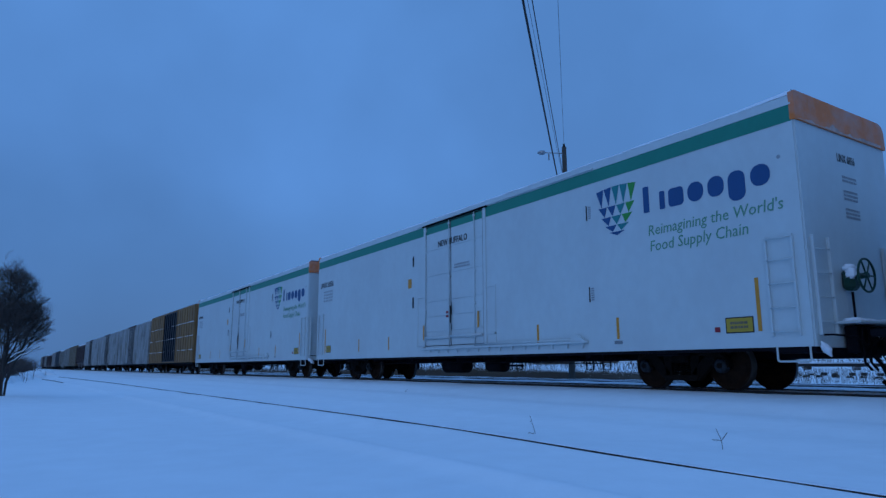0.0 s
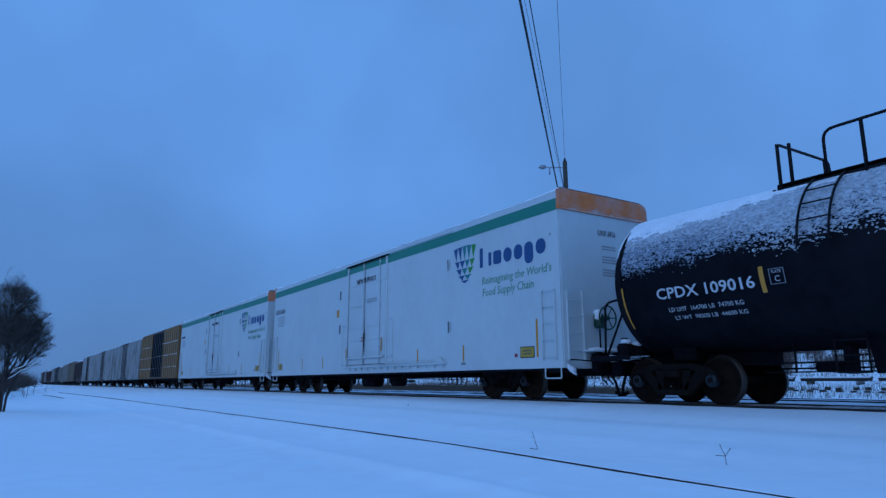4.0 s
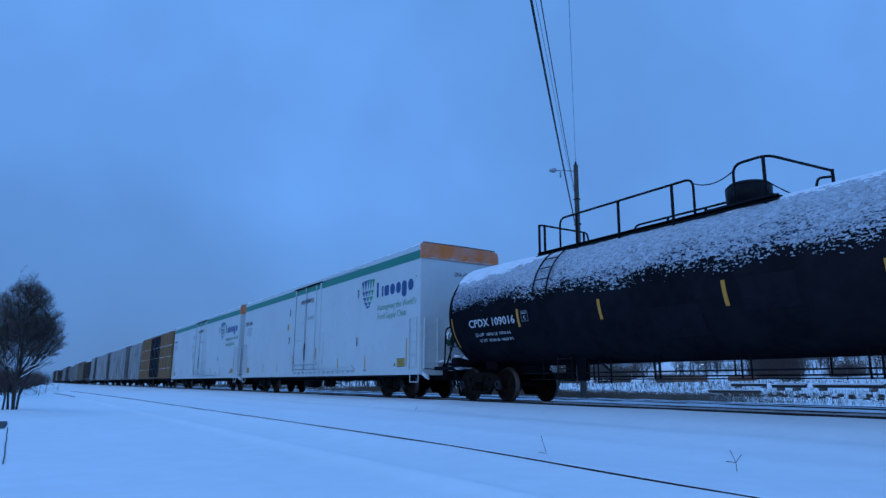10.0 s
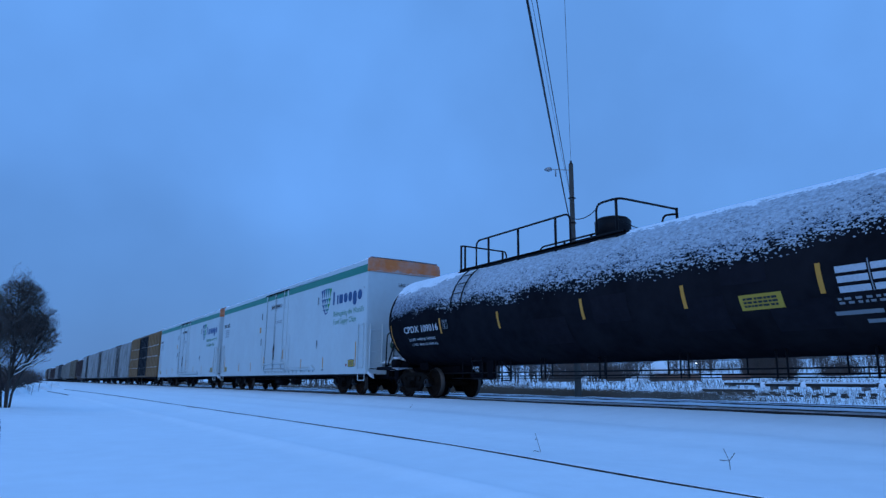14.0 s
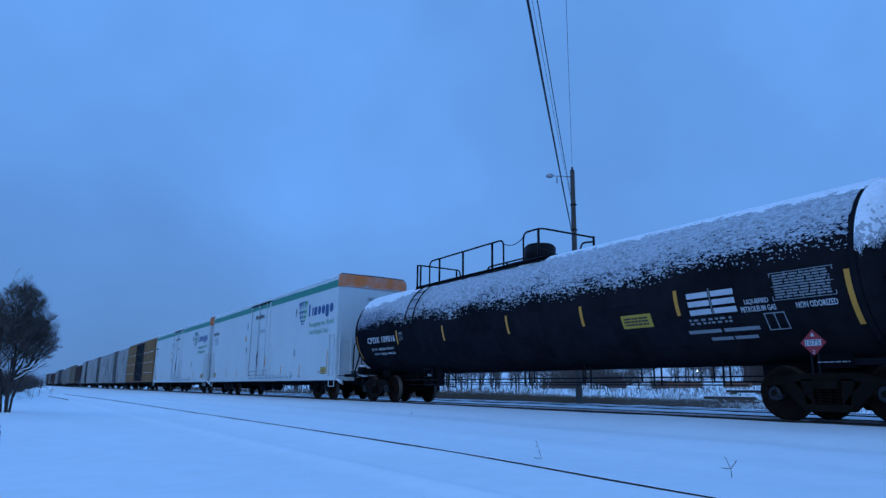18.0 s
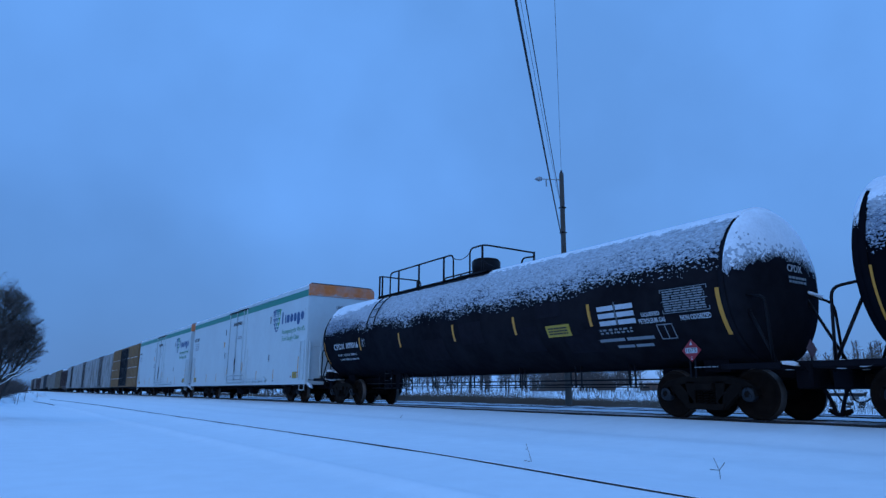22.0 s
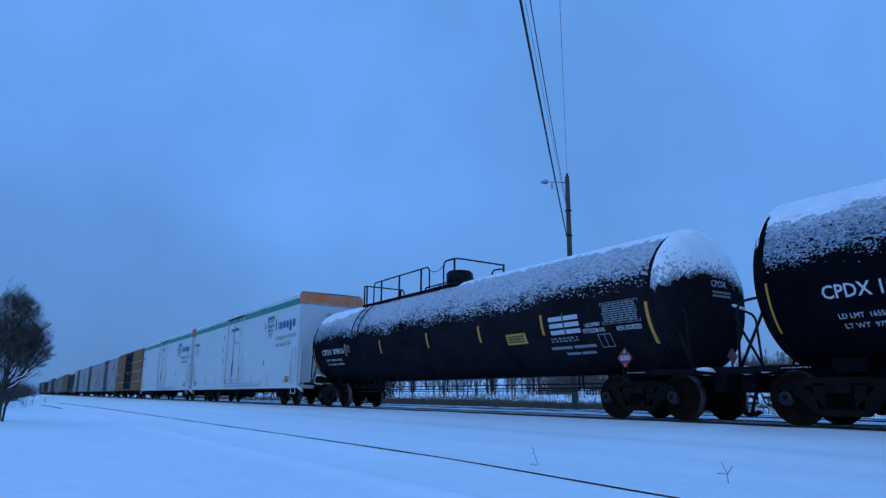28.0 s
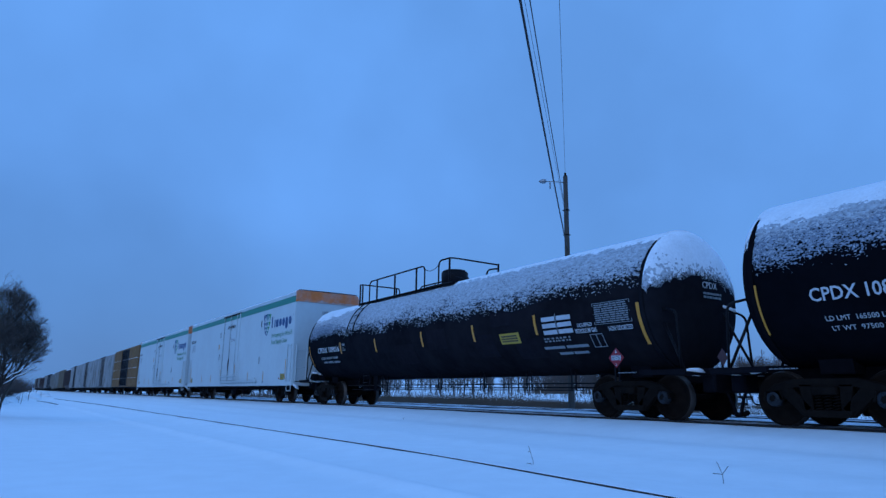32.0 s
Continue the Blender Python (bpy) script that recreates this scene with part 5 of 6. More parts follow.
    # brake cylinder and valve at the forward end
    if y0 > -20:
        bm = B()
        rod(bm, (-0.9, 9.35, 1.15), (-0.3, 9.35, 1.15), 0.14, 12)
        box(bm, -1.2, -0.9, 9.25, 9.55, 1.0, 1.30, 0.06)
        rod(bm, (-1.05, 9.4, 1.25), (-1.05, 9.4, 1.42), 0.07, 10)
        part("brake_valve", bm, M_UNDER, car, "black brake valve with snow on top")
        for cx, cy, cz, sc in ((-1.05, 9.36, 1.34, 0.11), (-1.0, 9.52, 1.28, 0.07), (-0.75, 9.3, 1.30, 0.12), (-0.5, 9.32, 1.30, 0.08)):
            bm = B()
            made = bmesh.ops.create_icosphere(bm, subdivisions=2, radius=sc)["verts"]
            for v in made:
                v.co = Vector((v.co.x * 1.2, v.co.y, v.co.z * 0.55)) * (1 + 0.4 * noise.noise(v.co * 12 + Vector((cx * 5, 0, 0))))
            bmesh.ops.translate(bm, verts=made, vec=(cx, cy, cz))
            part("valve_snow", bm, M_SNOW_CAP, car, "snow lumps lying on the brake valve", smooth=True)
    # pipes and hangers below the tank
    bm = B()
    rod(bm, (-0.6, -6.9, 0.80), (-0.6, 6.9, 0.80), 0.018, 6)
    part("train_line_pipe", bm, M_RAILING, car)
    bm = B()
    rod(bm, (-0.6, -6.5, 0.64), (-0.6, 6.5, 0.64), 0.014, 6)
    part("lower_pipe", bm, M_RAILING, car)
    for y in (5.9, 4.2, 4.05, 2.2, 2.05, 0.1, -0.1, -2.2, -2.4, -4.3, -4.5, -6.0, -6.15):
        bm = B()
        rod(bm, (-0.6, y, 0.62), (-0.6, y, 1.17), 0.02, 6)
        part("pipe_hanger", bm, M_RAILING, car)
    bm = B()
    rod(bm, (0.5, -6.9, 0.72), (0.5, 6.9, 0.72), 0.02, 6)
    for y in (5, 3, 1, -1, -3, -5):
        rod(bm, (0.5, y, 0.70), (0.5, y, 1.2), 0.02, 6)
    part("far_pipe", bm, M_RAILING, car)
    bm = B()
    rod(bm, (-0.45, 5.1, 0.72), (-0.45, 5.6, 0.72), 0.08, 12)
    box(bm, -0.55, -0.3, 4.95, 5.12, 0.60, 1.1, 0.03)
    part("brake_cylinder", bm, M_UNDER, car)
    bm = B()
    prism(bm, [(4.32, 0.60), (4.58, 0.60), (4.66, 1.2), (4.28, 1.2)], -0.62, -0.50)
    part("valve_box", bm, M_UNDER, car, "black tapered box below the tank")
    # stencils on the trailing head
    part("head_number", on_end(lettering("CPDX", 0.5, 0.14), 0.15, -TANK_H - 0.405, 2.86), M_LETTER, car, "worn white stencil")
    part("writing", on_end(bars(2, 0.62, 0.16, 6), 0.22, -TANK_H - 0.412, 2.64, 0.002), M_PANEL, car)
    bm = B()
    bm.faces.new([bm.verts.new((px, py, 0)) for px, py in ((0, -0.18), (0.18, 0), (0, 0.18), (-0.18, 0))])
    part("end_placard", on_end(bm, 0.30, -9.58, 1.34, 0.01), M_FADED, car, "faded red diamond placard")
    bm = B()
    box(bm, 0.27, 0.33, -9.575, -9.56, 0.95, 1.3)
    part("placard_post", bm, M_RAILING, car)
    return car


# ---- other freight cars ahead ----
def plain_trucks(car, L):
    for y in (2.6, L - 2.6):
        truck(car, y, False)


def box_car(y0, L, mat, label, top=4.85, ribs=22, doors=True, name="box_car", snow_lines=True):
    car = thing(name, pose(TRACK, y0, 0), label, "freight car", "freight cars ahead")
    CARS.append((car, y0))
    W = 1.52
    bm = B()
    box(bm, -W, W, 0, L, 0.85, top, 0.02)
    part("body", bm, mat, car)
    bm = B()
    prism_y(bm, [(-W - 0.03, top - 0.01), (W + 0.03, top - 0.01), (1.1, top + 0.10), (-1.1, top + 0.10)], 0, L)
    part("roof", bm, M_SNOW_CAP, car, "snow-dusted roof")
    gap = (L * 0.36, L * 0.64) if doors else (0, 0)
    for i in range(ribs):
        y = 0.15 + (L - 0.3) * i / (ribs - 1)
        if gap[0] < y < gap[1]:
            continue
        bm = B()
        box(bm, -W - 0.045, -W, y - 0.05, y + 0.05, 0.9, top - 0.1, 0.012)
        part("side_post", bm, mat, car)
    for i in range(4):
        bm = B()
        z = 1.2 + i * (top - 1.5) / 3.3
        box(bm, -1.4, 1.4, -0.08, 0, z, z + 0.1, 0.02)
        part("end_rib", bm, mat, car)
    if doors:
        for a, b in ((gap[0], (gap[0] + gap[1]) / 2 - 0.02), ((gap[0] + gap[1]) / 2 + 0.02, gap[1])):
            bm = B()
            box(bm, -W - 0.05, -W, a, b, 0.95, top - 0.12, 0.01)
            leaf = part("door", bm, M_DARKDOOR, car, "dark double plug door")
            for k in range(3):
                yy = a + (b - a) * (k + 0.5) / 3
                bm = B()
                rod(bm, (-W - 0.08, yy, 1.0), (-W - 0.08, yy, top - 0.2), 0.035, 6)
                part("door_rod", bm, M_UNDER, leaf, "dark locking rod")
    if snow_lines:
        for z in (1.75, 2.75, 3.75):
            for a, b in ((0.2, gap[0] - 0.1), (gap[0] + 0.2, gap[1] - 0.2), (gap[1] + 0.1, L - 0.2)):
                k = a
                rnd = random.Random(z + a)
                while k < b - 0.3:
                    e = min(b, k + rnd.uniform(0.5, 1.6))
                    bm = B()
                    box(bm, -W - 0.06, -W, k, e, z, z + rnd.uniform(0.015, 0.035), 0.006)
                    part("snow_ledge", bm, M_SNOW_CAP, car)
                    k = e + rnd.uniform(0.1, 1.4)
    bm = B()
    box(bm, -0.3, 0.3, -0.3, L + 0.3, 0.6, 0.86)
    box(bm, -W, W, 0.1, L - 0.1, 0.76, 0.86)
    part("underframe", bm, M_UNDER, car)
    coupler(car, -0.25, -1)
    coupler(car, L + 0.25, 1)
    plain_trucks(car, L)
    return car


def old_reefer(y0, L=20.7, seed=0):
    car = thing("refrigerator_car", pose(TRACK, y0, 0), "grimy white refrigerator car with dark streaks and a plug door", "freight car", "grimy white cars")
    CARS.append((car, y0))
    W, top = 1.55, 4.85
    bm = B()
    box(bm, -W, W, 0, L, 0.82, top, 0.03)
    part("body", bm, M_WHITE_OLD, car)
    bm = B()
    prism_y(bm, [(-W, top - 0.01), (W, top - 0.01), (1.2, top + 0.12), (-1.2, top + 0.12)], 0.02, L - 0.02)
    part("roof", bm, M_SNOW_CAP, car, "snow-dusted roof")
    bm = B()
    box(bm, -W - 0.05, -W, L / 2 - 1.6, L / 2 + 1.6, 1.0, top - 0.15, 0.02)
    door = part("door", bm, M_WHITE_OLD, car)
    bm = B()
    for k in range(4):
        yy = L / 2 - 1.4 + 0.93 * k
        rod(bm, (-W - 0.08, yy, 1.0), (-W - 0.08, yy, top - 0.2), 0.03, 6)
    part("lock_rod", bm, M_INK, door)
    bm = B()
    box(bm, -W - 0.07, -W, L / 2 - 2.2, L / 2 + 2.8, top - 0.14, top + 0.02, 0.01)
    part("upper_track", bm, M_BROWN, car, "rust-brown upper door track")
    bm = B()
    box(bm, -W - 0.07, -W, L / 2 - 2.0, L / 2 + 4.5, 0.9, 1.0, 0.01)
    part("lower_track", bm, M_INK, car)
    rnd = random.Random(seed)
    for k in range(16):
        bm = B()
        y = rnd.uniform(0.4, L - 0.4)
        h = rnd.uniform(0.4, 1.6)
        z = rnd.uniform(1.2, 3.4)
        quad(bm, -rnd.uniform(0.05, 0.35), rnd.uniform(0.05, 0.35), -h / 2, h / 2)
        part("grime_streak", on_side(bm, -W, y, z, 0.002 + 0.0012 * k), rnd.choice((M_CREAM, M_CREAM, M_OCHRE, M_WHITE_OLD)), car, "grime patch or repainted patch")
    bm = B()
    box(bm, -0.3, 0.3, -0.3, L + 0.3, 0.6, 0.83)
    box(bm, -W, W, 0.1, L - 0.1, 0.72, 0.83)
    part("underframe", bm, M_UNDER, car)
    coupler(car, -0.25, -1)
    coupler(car, L + 0.25, 1)
    plain_trucks(car, L)
    return car


def hopper(y0, L, mat, label, top=4.5, snow=True):
    car = thing("hopper_car", pose(TRACK, y0, 0), label, "hopper car", "freight cars ahead")
    CARS.append((car, y0))
    bm = B()
    prism_y(bm, [(-1.3, 1.2), (1.3, 1.2), (1.55, 2.2), (1.55, top - 0.3), (1.2, top), (-1.2, top), (-1.55, top - 0.3), (-1.55, 2.2)], 0.9, L - 0.9)
    for k in range(3):
        y = L * (k + 0.5) / 3
        prism(bm, [(y - L / 6.5, 1.25), (y + L / 6.5, 1.25), (y + 0.4, 0.5), (y - 0.4, 0.5)], -1.1, 1.1)
    part("body", bm, mat, car)
    for k in range(12):
        y = 1.0 + (L - 2.0) * k / 11
        bm = B()
        box(bm, -1.62, -1.55, y - 0.05, y + 0.05, 1.3, top - 0.3, 0.01)
        part("side_post", bm, mat, car)
    bm = B()
    box(bm, -1.25, 1.25, 0.9, L - 0.9, top, top + (0.14 if snow else 0.03), 0.05)
    part("roof_snow", bm, M_SNOW_CAP, car, "snow lying on the roof")
    for y, w in ((0.1, 1), (L - 0.1, -1)):
        bm = B()
        rod(bm, (-1.4, y, 1.0), (-1.4, y + w * 0.9, top - 0.4), 0.05, 6)
        rod(bm, (1.4, y, 1.0), (1.4, y + w * 0.9, top - 0.4), 0.05, 6)
        box(bm, -1.5, 1.5, min(y, y + w * 1.0), max(y, y + w * 1.0), 0.92, 1.0)
        part("end_frame", bm, mat, car)
    bm = B()
    box(bm, -0.3, 0.3, -0.3, L + 0.3, 0.7, 0.95)
    part("underframe", bm, M_UNDER, car)
    coupler(car, -0.25, -1)
    coupler(car, L + 0.25, 1)
    plain_trucks(car, L)
    return car


tank_car(-31.32, "CPDX 108", "LD LMT  165500 LB", "LT WT  97500 LB", ((-2.78, 1.22, 2.15), (-2.92, 0.95, 1.77), (-2.96, 0.92, 1.62)))
tank_car(-10.79, "CPDX 109016", "LD LMT  164700 LB  74700 KG", "LT WT  98300 LB  44600 KG", ((-2.75, 2.12, 2.20), (-2.94, 1.62, 1.88), (-3.02, 1.55, 1.72)))
reefer(0.0)
reefer(21.76)
box_car(43.5, 17.6, M_BOX, "ochre box car with side posts and dark double doors", 5.0)
for i in range(3):
    old_reefer(62.1 + 21.75 * i, seed=i)
hopper(127.4, 17.0, M_BROWN, "rust-brown covered hopper with snow on top", 4.6)
box_car(145.6, 17.0, M_OCHRE, "faded ochre steel box car", 4.9, 14, False, snow_lines=False)
box_car(163.8, 17.0, M_CREAM, "weathered grey box car", 4.8, 14, False, snow_lines=False)
hopper(182.0, 17.0, M_CREAM, "weathered grey covered hopper", 4.7)
box_car(200.2, 17.0, M_DARKDOOR, "dark blue box car", 4.9, 10, False, snow_lines=False)
box_car(218.4, 17.0, M_WHITE_OLD, "grimy white box car", 4.9, 10, False, snow_lines=False)
hopper(236.6, 17.0, M_BROWN, "rust-brown covered hopper car", 4.6)
hopper(254.8, 17.0, M_BROWN, "rust-brown covered hopper car", 4.6)
box_car(273.0, 17.0, M_CREAM, "weathered grey box car", 4.9, 10, False, snow_lines=False)
box_car(291.2, 17.0, M_BROWN, "plain oxide brown box car", 4.9, 10, False, snow_lines=False)
box_car(309.4, 17.0, M_CREAM, "weathered grey box car", 4.9, 10, False, snow_lines=False)


# ---- plants ----
def limb(bm, p, d, length, r, rnd, depth, tips, bend=0.12, up=0.05, mat=0, kids=3):
    """A tapering branch that bends and forks."""
    n = 3 if depth > 1 else 2
    q = Vector(p)
    d = Vector(d).normalized()
    for i in range(n):
        nd = (d + Vector((rnd.gauss(0, bend), rnd.gauss(0, bend), rnd.gauss(0, bend) + up))).normalized()
        e = q + nd * length / n
        r0, r1 = r * (1 - 0.55 * i / n), r * (1 - 0.55 * (i + 1) / n)
        rod(bm if depth > 0 else tips, q, e, r0, 5 if r0 > 0.012 else 3, r1, mat, False)
        if depth > 0:
            for _ in range(kids if depth < 3 else kids - 1):
                if rnd.random() < 0.8:
                    turn = Vector((rnd.gauss(0, 1), rnd.gauss(0, 1), rnd.gauss(0.15, 0.6))).normalized()
                    limb(bm, q.lerp(e, rnd.uniform(0.2, 1.0)), nd * 0.75 + turn * 0.75, length * rnd.uniform(0.45, 0.68), r1 * 0.6, rnd, depth - 1, tips, bend * 1.15, up, mat, kids)
        q, d = e, nd


def build_tree():
    """A small tree of several stems: a straight leader and side stems that sweep out and up into a fan of fine twigs."""
    x, y = -0.17, 19.1
    tree = thing("bare_tree", pose(x, y, ground_height(x, y) - 0.03) @ Matrix.Scale(0.845, 4), "small leafless tree with several stems and snow on its lower limbs", "tree")
    rnd = random.Random(17)
    tips = B()

    def edge(z):
        return np.interp(z, (0.6, 0.90, 1.1, 1.4, 1.9, 2.25, 2.5, 3.0, 3.4, 3.72), (0.30, 0.50, 0.78, 1.06, 1.24, 1.22, 1.14, 0.98, 0.74, 0.30))

    def grow(bm, p, d, length, r, level):
        """A branch that curves upwards, with side branches swept the same way."""
        n = 4 if level > 1 else 2
        q, d = Vector(p), Vector(d).normalized()
        knots = [q.copy()]
        for i in range(n):
            d = (d + Vector((rnd.gauss(0, 0.10), rnd.gauss(0, 0.10), (0.07 if level > 2 else 0.12) + rnd.gauss(0, 0.06)))).normalized()
            e = q + d * length / n
            if math.hypot(e.x, e.y) > edge(e.z) * rnd.uniform(0.66, 1.12):
                break
            if level < 4 and e.z < 0.70:
                break
            if level < 2 and e.z > 2.7 and rnd.random() < 0.15:
                break
            r0, r1 = r * (1 - 0.7 * i / n), r * (1 - 0.7 * (i + 1) / n)
            rod(bm if level > 1 else tips, q, e, max(r0, 0.0022), 5 if r0 > 0.01 else 3, max(r1, 0.0013), 0, False)
            q = e
            knots.append(e.copy())
        if level == 0 or len(knots) < 2:
            return
        for _ in range((0, 6, 6, 8, 12)[level]):
            t = rnd.uniform(0.2, 1.0) * (len(knots) - 1)
            k = min(int(t), len(knots) - 2)
            o = knots[k].lerp(knots[k + 1], t - k)
            along = (knots[k + 1] - knots[k]).normalized()
            side = Vector((rnd.gauss(0, 1), rnd.gauss(0, 1), rnd.gauss(0, 0.35))).normalized()
            grow(bm, o, along * 0.75 + side * rnd.uniform(0.55, 1.0), length * rnd.uniform(0.38, 0.62), max(0.002, r * 0.42), level - 1)

    starts = (((0.04, 0.0), (0.03, 0.02, 1.0), 3.6, 0.046, 4), ((-0.08, 0.06), (-0.22, 0.10, 1.0), 3.5, 0.038, 4), ((0.12, -0.05), (0.24, -0.08, 1.0), 3.5, 0.038, 4), ((-0.2, -0.05), (-0.48, -0.12, 1.0), 3.1, 0.03, 4), ((0.02, 0.1), (0.08, 0.36, 1.0), 3.2, 0.03, 4), ((0.06, -0.08), (0.12, -0.38, 1.0), 3.1, 0.03, 4), ((0.08, 0.04), (0.75, 0.2, 0.9), 2.2, 0.024, 4), ((-0.05, -0.05), (-0.8, -0.1, 0.9), 2.1, 0.024, 4), ((0.1, -0.1), (0.9, -0.4, 0.8), 1.9, 0.022, 4), ((0.06, 0.0), (0.48, 0.2, 1.0), 2.9, 0.026, 4))
    for (dx, dy), d, length, r, level in starts:
        bm = B()
        base = Vector((dx, dy, 0))
        fork = base + Vector((rnd.gauss(0, 0.02), rnd.gauss(0, 0.02), 0.45))
        if r < 0.027:
            fork = Vector((dx * 0.6, dy * 0.6, 0.85))
        else:
            rod(bm, base, fork, r * 0.9, 8, r * 0.75, 0, False)
        grow(bm, fork, d, length - 0.45, r, level)
        part("stem", bm, M_BARK, tree)
    part("crown", mesh_of(tips, M_TWIG), None, tree, "crown of fine upswept bare twigs")
    # snow along low limbs
    for path in ([(0.04, -0.08, 0.78), (0.13, -0.14, 0.93), (0.28, -0.16, 1.02), (0.42, -0.18, 1.16), (0.56, -0.2, 1.20), (0.72, -0.22, 1.33), (0.84, -0.25, 1.40)], [(0.13, -0.14, 0.93), (0.18, -0.18, 1.08), (0.30, -0.2, 1.20), (0.45, -0.22, 1.26), (0.55, -0.25, 1.36)], [(-0.02, -0.08, 0.95), (-0.12, -0.12, 1.18), (-0.25, -0.12, 1.25), (-0.32, -0.12, 1.45)]):
        bm = B()
        tube(bm, path, 0.015, 6)
        lim = part("low_limb", bm, M_BARK, tree)
        bm = B()
        tube(bm, [(a, b - 0.008, c + 0.014) for a, b, c in path[1:]], 0.014, 6)
        part("limb_snow", bm, M_SNOW_CAP, lim, "snow lying on the limb")


def shrub(x, y, h, w, seed, n=26):
    rnd = random.Random(seed)
    bm = B()
    for k in range(n):
        a, r = rnd.uniform(0, 2 * math.pi), w * math.sqrt(rnd.random()) * 0.5
        lean = Vector((math.cos(a), math.sin(a), 0)) * rnd.uniform(0.1, 0.6)
        limb(bm, (r * math.cos(a), r * math.sin(a), 0), lean + Vector((0, 0, 1)), h * rnd.uniform(0.45, 0.75), 0.018, rnd, 1, bm, 0.15, 0.04, 0, 4)
    solid("bare_shrub", bm, M_TWIG, pose(x, y, ground_height(x, y) - 0.05), "tangled leafless brown shrub standing in snow", "shrub", "shrubs beside the track")


def weed(name, x, y, label, strokes):
    bm = B()
    for pts in strokes:
        tube(bm, pts, 0.0035, 4)
    solid(name, bm, M_TWIG, pose(x, y, ground_height(x, y) - 0.01), label, "weed", "weeds in the snow")


def stalks(name, spots, label, mat, seed, thick=0.006):
    """Many thin dry stalks as one object: spots are (x, y, spread x, spread y, count, height)."""
    rnd = random.Random(seed)
    verts, faces = [], []
    for cx, cy, sx, sy, n, h in spots:
        for _ in range(n):
            x, y = rnd.gauss(cx, sx), rnd.gauss(cy, sy)
            z = ground_height(x, y) - 0.03
            hh = h * rnd.uniform(0.4, 1.15)
            lx, ly = rnd.gauss(0, 0.22) * hh, rnd.gauss(0, 0.22) * hh
            k = len(verts)
            t = thick * rnd.uniform(0.6, 1.5)
            verts += [(x - t, y + t, z), (x + t, y - t, z), (x + t, y + t, z), (x + lx * 0.4, y + ly * 0.4, z + hh * 0.55), (x + lx * 0.4 + t, y + ly * 0.4 - t, z + hh * 0.55), (x + lx, y + ly, z + hh)]
            faces += [(k, k + 1, k + 4, k + 3), (k + 1, k + 2, k + 4), (k + 2, k, k + 3), (k + 3, k + 4, k + 5)]
            if rnd.random() < 0.6:
                j = len(verts)
                bx, by = rnd.gauss(0, 0.16) * hh, rnd.gauss(0, 0.16) * hh
                verts += [(x + lx * 0.4, y + ly * 0.4, z + hh * 0.5), (x + lx * 0.4 + t, y + ly * 0.4 - t, z + hh * 0.53), (x + lx * 0.4 + bx, y + ly * 0.4 + by, z + hh * 0.85)]
                faces.append((j, j + 1, j + 2))
    me = bpy.data.meshes.new(name)
    me.from_pydata(verts, [], faces)
    me.materials.append(mat)
    tagged(new(name, me), label, "dry weeds", kind="stuff")


build_tree()
for i, (x, y, h, w) in enumerate(((-1.8, 33, 1.7, 1.6), (-1.6, 40, 2.0, 1.8), (-1.1, 48, 1.9, 1.8), (-1.8, 44, 2.4, 2.4), (-0.6, 60, 2.4, 2.2), (-1.0, 58, 2.8, 3.0), (-0.2, 78, 2.6, 2.4), (0.6, 100, 3.0, 2.8), (1.6, 130, 3.4, 3.6), (-2.4, 37, 2.6, 2.4), (-2.6, 60, 3.2, 3.4), (-0.75, 35, 1.2, 1.2), (-0.30, 41, 1.4, 1.2), (0.05, 50, 1.7, 1.4), (0.45, 66, 1.9, 1.6))):
    shrub(x, y, h, w, 40 + i, 44 if i > 10 else 30 if y < 50 else 22)
for i, (x, y) in enumerate(((70.4, 45.0), (71.2, 43.6), (72.0, 42.2), (66, 39), (60, 50))):
    shrub(x, y, 3.6 if i < 3 else 1.5, 1.7, 80 + i, 80)
weed("dry_weed", 5.74, 4.00, "small forked dry weed poking out of the snow", [[(0, 0, 0), (-0.002, 0.004, 0.09), (-0.025, 0.04, 0.20)], [(-0.002, 0.004, 0.09), (0.03, -0.04, 0.165)], [(-0.002, 0.004, 0.09), (-0.055, 0.07, 0.095)], [(0.02, -0.026, 0.14), (0.035, -0.03, 0.16)]])
weed("dry_weed", 5.17, 6.08, "thin leaning dry weed stalk in the snow", [[(0.03, -0.02, 0), (0.01, 0.0, 0.10), (-0.018, 0.02, 0.215)], [(-0.01, 0.012, 0.15), (-0.025, 0.02, 0.145)], [(0.012, -0.02, 0.01), (-0.03, 0.03, 0.025), (-0.045, 0.05, 0.0)]])
weed("dry_weed", 9.62, 16.88, "tiny dark dry leaf stuck in the snow", [[(0, 0, 0), (0.02, -0.02, 0.05), (0.05, -0.05, 0.10)], [(0.015, 0.0, 0.0), (0.03, -0.02, 0.07)]])
for i, (x, y) in enumerate(((TRACK - 0.86, 6.6), (TRACK - 0.9, 5.9), (TRACK - 0.88, 5.6))):
    weed("dry_weed", x, y, "small dark clod beside the rail", [[(0, 0, 0.0), (0.0, -0.03, 0.02), (0.0, -0.05, 0.0)], [(0.0, 0.01, 0.0), (0.0, -0.015, 0.03)]])

